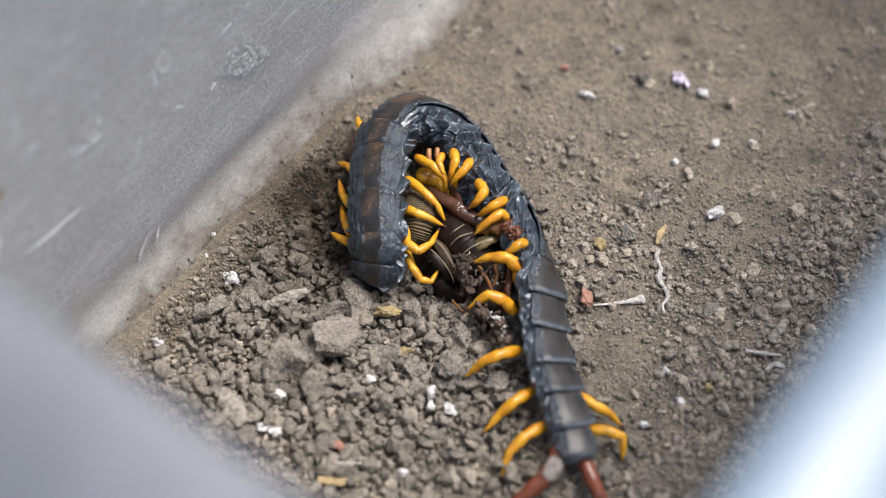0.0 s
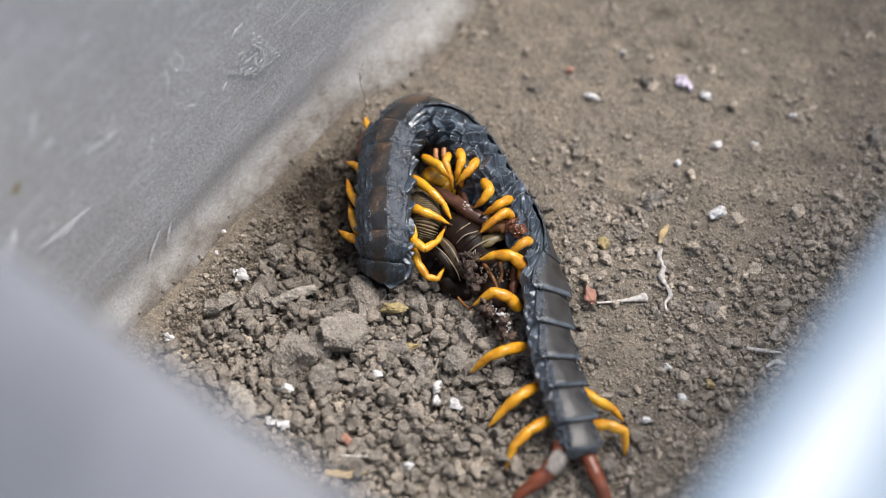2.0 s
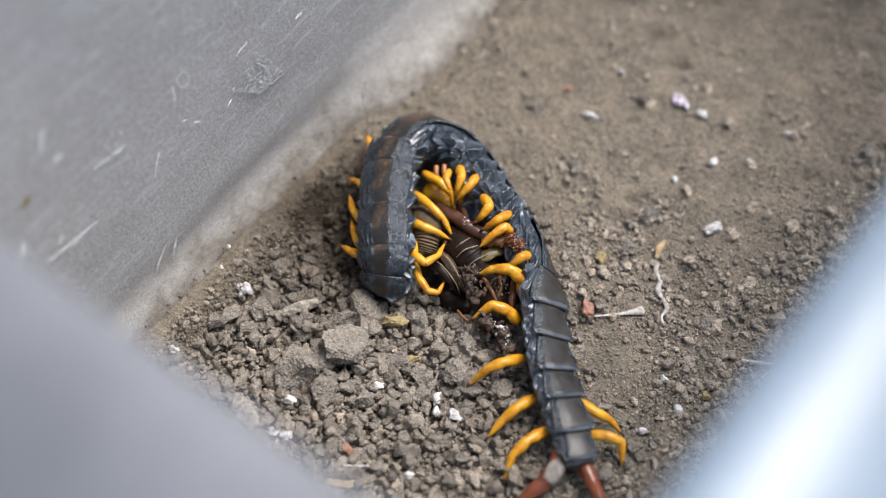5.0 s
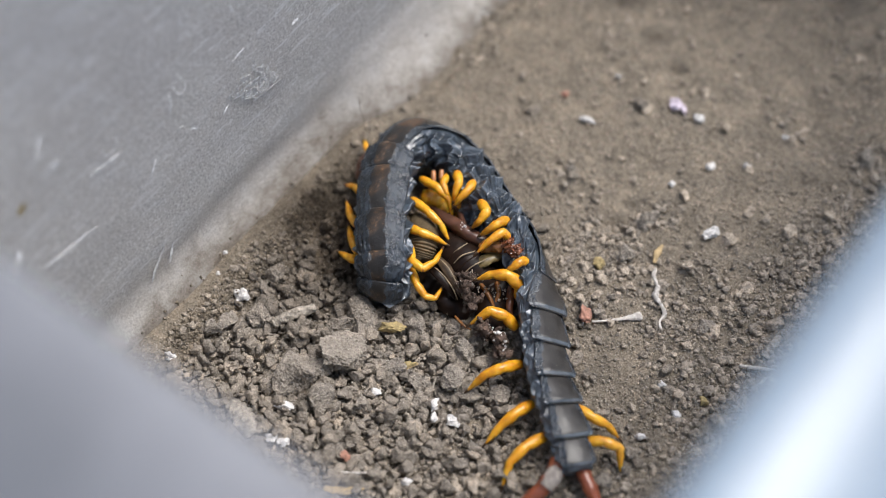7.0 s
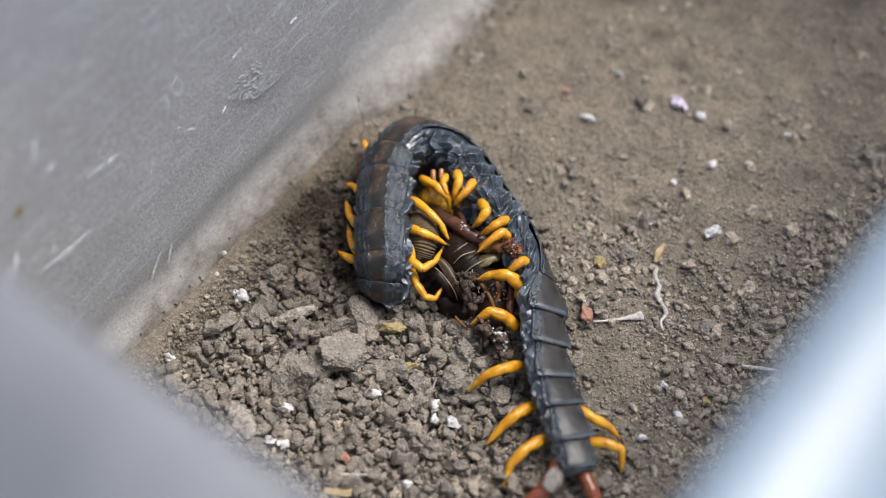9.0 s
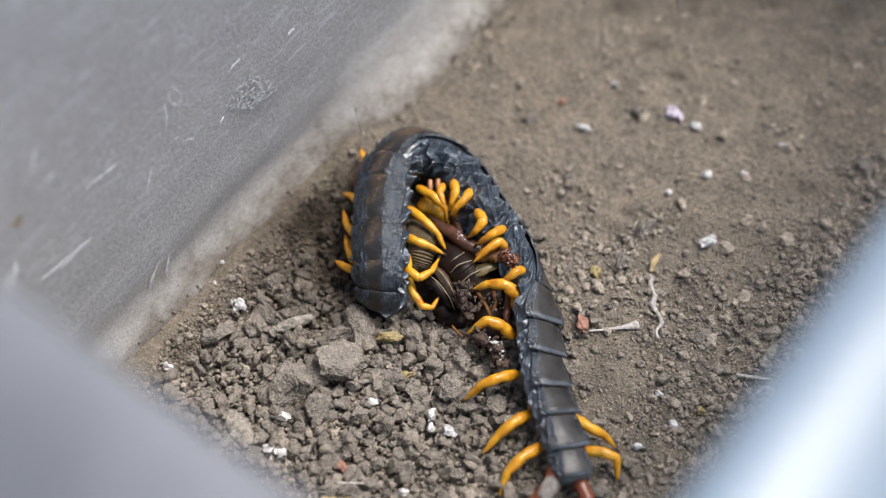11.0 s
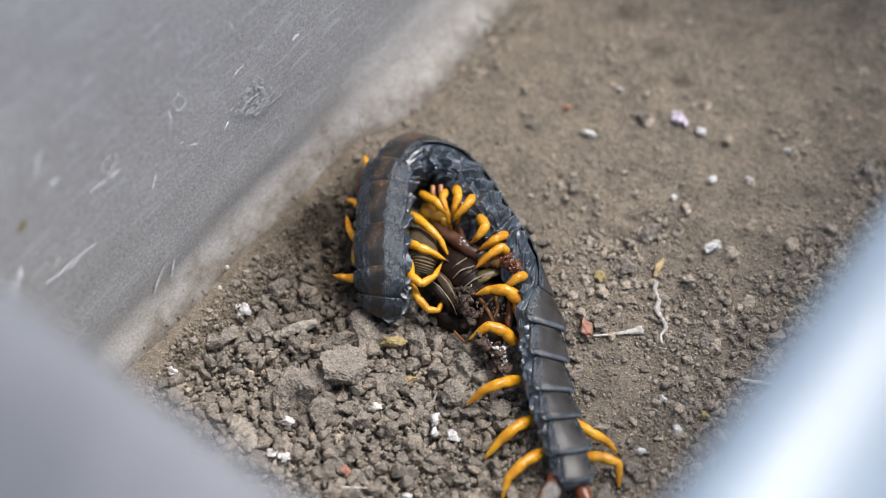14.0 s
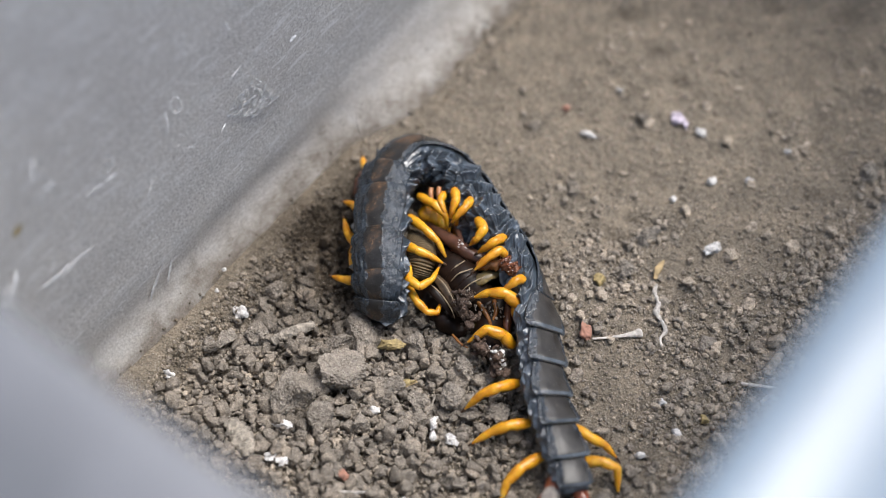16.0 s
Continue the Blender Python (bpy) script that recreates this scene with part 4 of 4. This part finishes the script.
part("wing", tube([(-1.2, -5.7, 6.0), (0.7, -8.2, 6.0), (2.5, -11.3, 5.0), (3.7, -13.6, 3.5)], [0.7, 1.1, 0.8, 0.2], 12, 0.35), PREY_WING, prey, "folded brown wing", PO)
part("wing", tube([(-3.0, -7.0, 5.0), (-0.8, -9.0, 5.2), (1.4, -11.6, 4.0), (2.5, -13.3, 2.5)], [0.7, 1.2, 0.9, 0.2], 12, 0.35), PREY_DARK, prey, "folded dark brown wing", PO)
for ends in (((2.0, -5.3, 6.4), (3.2, -4.7, 7.4), (4.9, -3.5, 7.6)), ((2.2, -7.6, 6.6), (3.8, -6.6, 7.9), (6.4, -5.6, 8.0)), ((4.2, -9.9, 6.6), (6.0, -9.0, 8.0), (9.0, -7.1, 7.8)), ((1.3, -3.6, 5.8), (2.5, -2.8, 6.6), (3.8, -1.8, 6.6))):
    part("band", tube(ends, [0.08, 0.17, 0.1], 6), PREY_BAND, prey, "pale edge of a body ring", PO)


for ends in (((-1.0, -6.1, 7.0), (1.2, -8.9, 7.0), (2.9, -12.0, 6.0), (3.9, -14.0, 4.5)), ((-2.5, -7.3, 6.2), (-0.1, -9.8, 6.4), (2.0, -12.4, 5.2), (3.0, -14.1, 3.6))):
    part("wing_edge", tube(ends, [0.05, 0.14, 0.13, 0.05], 6), PREY_BAND, prey, "pale tan wing edge", PO)
part("membrane", tube([(6.0, -8.2, 6.0), (8.2, -7.3, 7.0), (10.6, -6.0, 7.0), (12.6, -5.4, 6.0)], [0.6, 1.3, 1.25, 0.6], 14, 0.6, bulge=lambda u, a: 1 + 0.3 * noise.noise((u * 5, math.cos(a) * 2, math.sin(a) * 2))), PREY_EDGE, prey, "torn pale membrane", PO)
part("flesh", tube([(7.4, -5.0, 7.9), (9.8, -4.7, 9.0), (11.5, -4.9, 8.9), (13.4, -5.8, 7.9)], [0.9, 1.7, 1.8, 1.0], 16, 0.7, 40, bulge=lambda u, a: 1 + 0.4 * noise.noise((u * 7, math.cos(a) * 2, math.sin(a) * 2))), PREY_PALE, prey, "orange-brown flesh", PO)
part("wet_flesh", tube([(12.0, -3.8, 8.9), (13.3, -5.9, 10.0), (14.4, -7.3, 10.0), (14.9, -8.3, 8.9)], [0.7, 1.5, 1.5, 0.7], 20, 0.8, 50, bulge=lambda u, a: 1 + 0.7 * noise.noise((u * 11, math.cos(a) * 4, math.sin(a) * 4))), PREY_WET, prey, "wet red-brown flesh", PO)
part("shred", clump([(11.9, -4.4, 10.1), (12.9, -6.1, 11.1), (14.0, -7.4, 11.1), (14.6, -8.6, 10.1)], 0.32, 80, 21, 0.6), PREY_WET, prey, "wet red-brown shreds", PO)["kind"] = "stuff"
part("shred", clump([(12.2, -6.4, 11.5), (13.3, -7.7, 11.9), (13.7, -8.7, 11.5)], 0.13, 8, 22, 0.6), PERLITE, prey, "pale specks on the wet flesh", PO)["kind"] = "stuff"
part("gut", tube([(13.0, -10.4, 4.0), (13.3, -12.9, 4.0), (13.0, -15.8, 3.5), (13.3, -17.4, 3.0)], [0.6, 0.9, 0.9, 0.5], 10), PREY_WET, prey, "dark red-brown strip", PO)
part("leg", tube([(7.3, -11.0, 5.0), (9.0, -14.0, 5.0), (10.0, -16.1, 4.0)], [0.5, 0.5, 0.3], 8), PREY_PALE, prey, "broken brown leg", PO)
part("leg", tube([(10.6, -11.0, 5.0), (10.9, -13.5, 5.0), (10.0, -15.5, 4.0)], [0.5, 0.5, 0.3], 8), PREY_PALE, prey, "broken brown leg", PO)
part("spur", tube([(2.5, -16.8, 2.0), (4.0, -18.7, 2.0), (5.5, -19.8, 2.0)], [0.25, 0.3, 0.12], 8), PREY_PALE, prey, "pale thin spur", PO)
part("knee", clump([(3.6, 0.3, 8.3), (4.4, -0.7, 8.8), (5.1, -0.9, 8.4)], 0.3, 9, 8, 0.3), PERLITE, prey, "knee with pale dust", PO)["kind"] = "stuff"
part("dirt", clump([(5.1, -9.6, 7.0), (4.4, -11.9, 6.5), (5.5, -14.8, 6.0), (6.3, -16.7, 5.0)], 0.8, 60, 9, 0.8), CRUST, prey, "dark crumbs stuck to the body", PO)["kind"] = "stuff"
part("dirt", clump([(6.7, -19.8, 5.5), (8.4, -21.8, 5.5), (10.3, -23.0, 5.0), (11.1, -24.4, 4.5), (11.3, -26.3, 4.0)], 0.85, 80, 10, 0.75), CRUST, prey, "dark crumbs stuck to the body", PO)["kind"] = "stuff"
part("dirt", clump([(9.0, -22.0, 6.8), (10.4, -23.6, 6.2), (11.3, -24.4, 5.8), (11.7, -25.7, 5.2)], 0.34, 14, 12, 0.55), PERLITE, prey, "pale grit stuck to the body", PO)["kind"] = "stuff"
part("dirt", clump([(5.9, -10.9, 7.0), (7.2, -12.9, 6.0), (10.5, -13.5, 6.0), (11.0, -15.4, 5.0)], 0.3, 40, 13, 1.0), CLOD, prey, "fine grit on the torn body", PO)["kind"] = "stuff"
part("feeler", tube([(-16.9, 24.5, 6.0), (-16.1, 24.8, 9.0), (-16.9, 25.4, 14.0), (-16.9, 25.0, 18.0)], [0.06, 0.05, 0.04, 0.03], 6), CLAW, prey, "thin dark feeler", PO)


# ---- loose things on the soil ----
def clod(at, size, seed, tall=0.85, mat=DRY_CLOD, level=5, label="large dry clod of grey-brown soil"):
    v, f = lump(level, seed, 0.24, 12)
    o = (at[0], at[1], top_z(at[0], at[1]) + 0.1)
    v = v * np.array((size[0], size[1], size[0] * tall)) @ np.array(Matrix.Rotation(seed * 1.3, 3, "Z")) + np.array(o) + np.array((0, 0, size[0] * tall * 0.5))
    return solid("soil_clod", (v, f), mat, o, label, "clod", "soil clods", smooth=False)


for seed, (at, size) in enumerate([
    ((-28.1, -28.9, 0.0), (4.6, 3.4)), ((-19.2, -25.5, 0.0), (5.0, 4.2)), ((-15.7, -16.2, 0.0), (3.6, 3.0)), ((-23.0, -34.4, 0.0), (2.6, 2.2)), ((-33.0, -6.4, 0.0), (2.3, 2.2)),
    ((2.8, -29.4, 0.0), (2.8, 2.2)), ((-36.1, -15.5, 0.0), (2.4, 2.8)), ((-5.3, -17.5, 0.0), (2.5, 2.0)), ((-20.1, -18.1, 0.0), (2.6, 2.2)), ((-4.1, -30.3, 0.0), (2.2, 1.8)),
    ((42.2, 6.3, 0.0), (2.2, 1.8)), ((-44.5, -19.0, 0.0), (1.8, 1.5)), ((-15.1, -35.0, 0.0), (2.0, 1.7)), ((-8.9, -27.3, 0.0), (2.0, 1.7)), ((27.4, 19.3, 0.0), (1.4, 1.2)),
    ((50.9, -18.2, 0.0), (1.6, 1.5)), ((3.9, -24.3, 0.0), (2.4, 1.9)), ((-23.9, -27.9, 0.0), (2.2, 1.8)), ((10.2, -32.7, 0.0), (2.2, 1.6)), ((37.0, -1.3, -0.0), (1.8, 1.6)),
    ((90.0, 21.4, 0.0), (2.2, 1.8)), ((43.8, 37.3, 0.0), (1.6, 1.4)), ((-42.0, -17.4, 0.0), (2.0, 1.5)), ((-9.2, -13.0, 0.0), (2.2, 1.8)), ((-19.3, -44.1, 0.0), (2.0, 1.7)),
]):
    clod(at, (size[0] * 1.12, size[1] * 1.12), seed + 40)


# smaller clods on the trodden side
for seed, ((x, y), r) in enumerate([
    ((28.3, -4.5), 1.36), ((29.4, -7.3), 1.1), ((31.7, -7.6), 1.27), ((25.6, -8.0), 1.19), ((36.5, -5.4), 1.44), ((37.1, -9.3), 1.19),
    ((34.4, -11.8), 1.27), ((30.6, -11.2), 1.19), ((27.3, -12.4), 1.1), ((32.5, -17.4), 1.02), ((50.5, -19.3), 1.53), ((60.1, -9.4), 1.61),
    ((47.0, -22.4), 1.36), ((53.1, -15.0), 1.19), ((41.8, -4.8), 1.02), ((41.7, 6.2), 1.95), ((44.4, 36.3), 1.44), ((27.5, 18.3), 1.27),
    ((61.3, 31.0), 1.61), ((58.2, 1.3), 1.78), ((62.9, 7.9), 1.61), ((77.6, 30.0), 1.27), ((91.6, 21.6), 1.61), ((50.3, 13.1), 1.53),
    ((64.5, 19.7), 1.19), ((57.7, 41.4), 1.36), ((70.5, 3.4), 2.12),
]):
    clod((x, y), (r, r * 0.82), seed + 80, 0.7, CRUMB, 4, "small dry clod of grey-brown soil")


def chip(at, size, seed, mat, name, label, category, group="", lift=0.3, turn=None):
    v, f = lump(4, seed, 0.55, 6)
    o = (at[0], at[1], max(top_z(at[0], at[1]), at[2] if len(at) > 2 else -9))
    v = v * np.array((size[0], size[1], min(size) * 0.8)) @ np.array(Matrix.Rotation(seed * 0.7 % 0.8 - 0.4 if turn is None else turn, 3, "Z")) + np.array(o) + np.array((0, 0, min(size) * (lift + 0.5)))
    return solid(name, (v, f), mat, o, label, category, group)


for seed, (at, size) in enumerate([
    ((-39.2, -11.7, 0.0), (1.6, 1.3)), ((-51.7, -25.1, 0.0), (1.1, 0.8)), ((-29.4, -35.4, 0.0), (1.6, 0.8)), ((-31.4, -41.6, 0.0), (1.2, 0.8)), ((-28.9, -42.7, 0.0), (1.3, 1.1)),
    ((56.5, 20.7, 0.0), (0.9, 1.0)), ((47.9, 15.9, 0.0), (0.7, 0.7)), ((54.7, 3.1, 0.0), (1.6, 1.3)), ((55.5, 33.7, 0.0), (1.2, 0.9)),
    ((31.6, 33.0, 0.0), (1.5, 0.8)), ((-1.6, -35.0, 0.0), (0.8, 1.2)), ((1.7, -38.7, 0.0), (1.4, 1.1)), ((-12.6, -32.4, 0.0), (1.1, 0.6)), ((36.4, -41.7, 0.0), (0.8, 0.7)),
    ((41.2, -30.7, 0.0), (0.7, 0.7)), ((39.0, 45.1, 0.0), (0.8, 0.8)), ((73.5, 28.2, -0.0), (0.6, 0.6)), ((11.0, -20.9, 0.0), (0.9, 1.2)), ((43.5, -37.4, 0.0), (0.8, 0.8)),
    ((-43.0, -3.7, 4.2), (0.45, 0.4)), ((-44.3, -7.7, 2.9), (0.4, 0.4)), ((-1.4, -37.6, 0.0), (0.7, 0.8)), ((-6.4, -50.5, 0.0), (0.8, 0.7)), ((64.3, 20.7, 0.0), (1.0, 0.6)), ((11.2, -22.9, 4.0), (0.7, 0.9)), ((11.6, -24.2, 3.0), (0.6, 0.8)),
]):
    chip(at, size, seed + 200, PERLITE, "white_granule", "small white chalky granule lying on the soil", "granule", "white granules")
for seed, (at, size) in enumerate([((-9.7, -18.7, 0.0), (2.2, 1.0)), ((48.8, -34.9, 0.0), (1.2, 0.8)), ((31.4, -3.7, 0.0), (1.0, 1.3)), ((-7.9, -27.0, 0.0), (2.6, 0.6))]):
    chip(at, size, seed + 300, OCHRE, "ochre_crumb", "yellowish ochre crumb on the soil", "crumb", "ochre crumbs")
chip((27.8, -15.9, 0.0), (1.25, 2.7), 5, BARK, "bark_chip", "small red-brown bark chip", "chip", "bark chips")
for seed, (at, size) in enumerate([((52.4, 36.9, 0.0), (0.8, 1.9)), ((50.8, 37.3, 0.0), (1.2, 1.3))]):
    chip(at, size, seed + 350, LILAC, "crumpled_flake", "crumpled pale lilac flake lying on the soil", "flake", "lilac flakes")
chip((26.8, 40.6, 0.0), (0.9, 0.7), 7, BARK, "bark_chip", "small red-brown bark chip", "chip", "bark chips")
chip((-17.5, -45.4, 0.0), (0.9, 0.9), 8, BARK, "bark_chip", "small red-brown bark chip", "chip", "bark chips")


def stick(points, radii, mat, name, label, category, group="", flat=1.0, lift=0.6):
    base = sum(top_z(x, y) for x, y, _ in points) / len(points)
    pts = [(x, y, 0.7 * base + 0.3 * top_z(x, y) + lift + dz) for x, y, dz in points]
    geo = tube(pts, radii, 20, flat, rings=90, bulge=lambda u, a: 1 + 0.3 * noise.noise((u * 9, math.cos(a), math.sin(a))) + 0.2 * noise.noise((u * 3, math.cos(a) * 4, math.sin(a) * 4)) + 0.14 * noise.noise((u * 31, math.cos(a) * 5, math.sin(a) * 5)))
    return solid(name, geo, mat, (pts[0][0], pts[0][1], pts[0][2] - lift), label, category, group)


stick([(-32.9, -17.5, 0.8), (-29.4, -16.1, 1.0), (-25.0, -14.1, 0.8)], [1.0, 1.15, 0.85], WOOD, "twig", "short broken grey-brown twig among soil crumbs", "twig", "twigs")
stick([(-39.4, -34.6, 0.5), (-37.0, -37.9, 0.8), (-34.7, -41.1, 0.4)], [1.2, 2.2, 1.5], WOOD, "wood_splinter", "flat weathered grey-brown wood splinter", "splinter", flat=0.5)
stick([(29.2, -17.2, 0.0), (32.4, -17.1, 0.2), (35.5, -16.6, 0.2), (38.7, -15.9, 0.0)], [0.2, 0.22, 0.4, 0.95], ROOT, "dry_stalk", "pale dry stalk lying on the soil", "stalk", flat=0.6, lift=0.35)
stick([(42.7, -4.9, 0.6), (42.1, -6.7, 0.2), (42.7, -9.1, 0.6), (42.1, -11.1, 0.1), (43.0, -13.4, 0.4), (43.5, -15.3, 0.1), (42.3, -17.1, 0.3), (42.5, -19.0, 0.0)], [0.25, 0.55, 0.36, 0.68, 0.3, 0.46, 0.24, 0.28], ROOT, "root_thread", "thin pale crooked root thread", "root", lift=0.4)
stick([(44.6, 0.6, 0.5), (43.2, -1.7, 1.0), (42.4, -3.7, 0.5)], [0.2, 0.7, 0.3], STRAW, "leaf_scrap", "small curled dry leaf scrap", "leaf", flat=0.4)
stick([(-10.5, -28.1, 0.3), (-7.8, -27.2, 0.4), (-4.6, -26.1, 0.3)], [0.3, 0.7, 0.2], STRAW, "straw_piece", "short flat piece of straw", "straw", "straw pieces", 0.4)
stick([(-21.0, -51.8, 0.3), (-17.4, -52.4, 0.5), (-13.9, -51.6, 0.3)], [0.6, 0.8, 0.5], STRAW, "straw_piece", "short flat piece of straw", "straw", "straw pieces", 0.4)
stick([(-20.6, -48.4, 0.2), (-17.1, -48.9, 0.4), (-13.0, -48.8, 0.2)], [0.25, 0.3, 0.2], ROOT, "straw_piece", "short flat piece of straw", "straw", "straw pieces")
stick([(61.2, -25.8, 0.3), (62.9, -23.5, 0.5), (64.6, -21.2, 0.3)], [0.7, 0.9, 0.6], WOOD, "straw_piece", "short flat piece of straw", "straw", "straw pieces", 0.6)
stick([(56.2, -27.6, 0.2), (59.2, -28.3, 0.5), (62.6, -28.7, 0.3)], [0.3, 0.35, 0.2], ROOT, "straw_piece", "short flat piece of straw", "straw", "straw pieces")
stick([(59.3, -31.7, 0.2), (61.0, -30.7, 0.5), (62.7, -31.1, 0.3)], [0.3, 0.5, 0.3], ROOT, "straw_piece", "short flat piece of straw", "straw", "straw pieces")
stick([(-1.2, -29.0, 0.2), (-2.0, -31.8, 0.5), (-3.3, -34.2, 0.3)], [0.18, 0.2, 0.14], WOOD, "straw_piece", "short flat piece of straw", "straw", "straw pieces")


# ---- movement ----
def swing(key, rows):
    """Turns a leg about its root: rows of seconds and degrees about the upright, the long and the cross axis."""
    ob = LEGS[key]
    at = Matrix.Translation(ob.location)
    walk(ob, [(t, at @ pose(0, 0, 0, rx, ry, rz)) for t, rz, rx, ry in rows])


def motions():
    for animal in (centipede, prey):
        x, y, z = animal.location
        walk(animal, [(t, pose(x + dx * MM, y + dy * MM, z)) for t, dx, dy in ((0, 0, 0), (12.8, 0, 0), (13.4, -0.32, -0.1), (14.5, -0.32, -0.15), (16, -0.42, -0.2))])
    swing("hind_g", [(0, 0, 0, 0), (15.2, 0, 0, 0), (15.5, -5, 0, 0), (15.8, -15, 0, 0), (16, -23, 0, 0)])
    swing("outer_e", [(0, 0, 0, 0), (12.7, 0, 0, 0), (13.1, 6, 0, 0), (13.5, 14, 0, 0), (14.5, 18, 0, 0), (16, 14, 0, 0)])
    swing("outer_d", [(0, 0, 0, 0), (12.9, 0, 0, 0), (13.4, -6, 0, 0), (14.0, -10, 0, 0), (16, -10, 0, 0)])
    swing("front_e", [(0, 0, 0, 0), (13.0, 0, 0, 0), (13.5, 6, 0, 0), (14.5, 8, 0, 0), (16, 10, 0, 0)])
    swing("front_c", [(0, 0, 0, 0), (12.8, 0, 0, 0), (13.2, 4, 0, 0), (14.0, -1, 0, 0), (16, -2, 0, 0)])


motions()
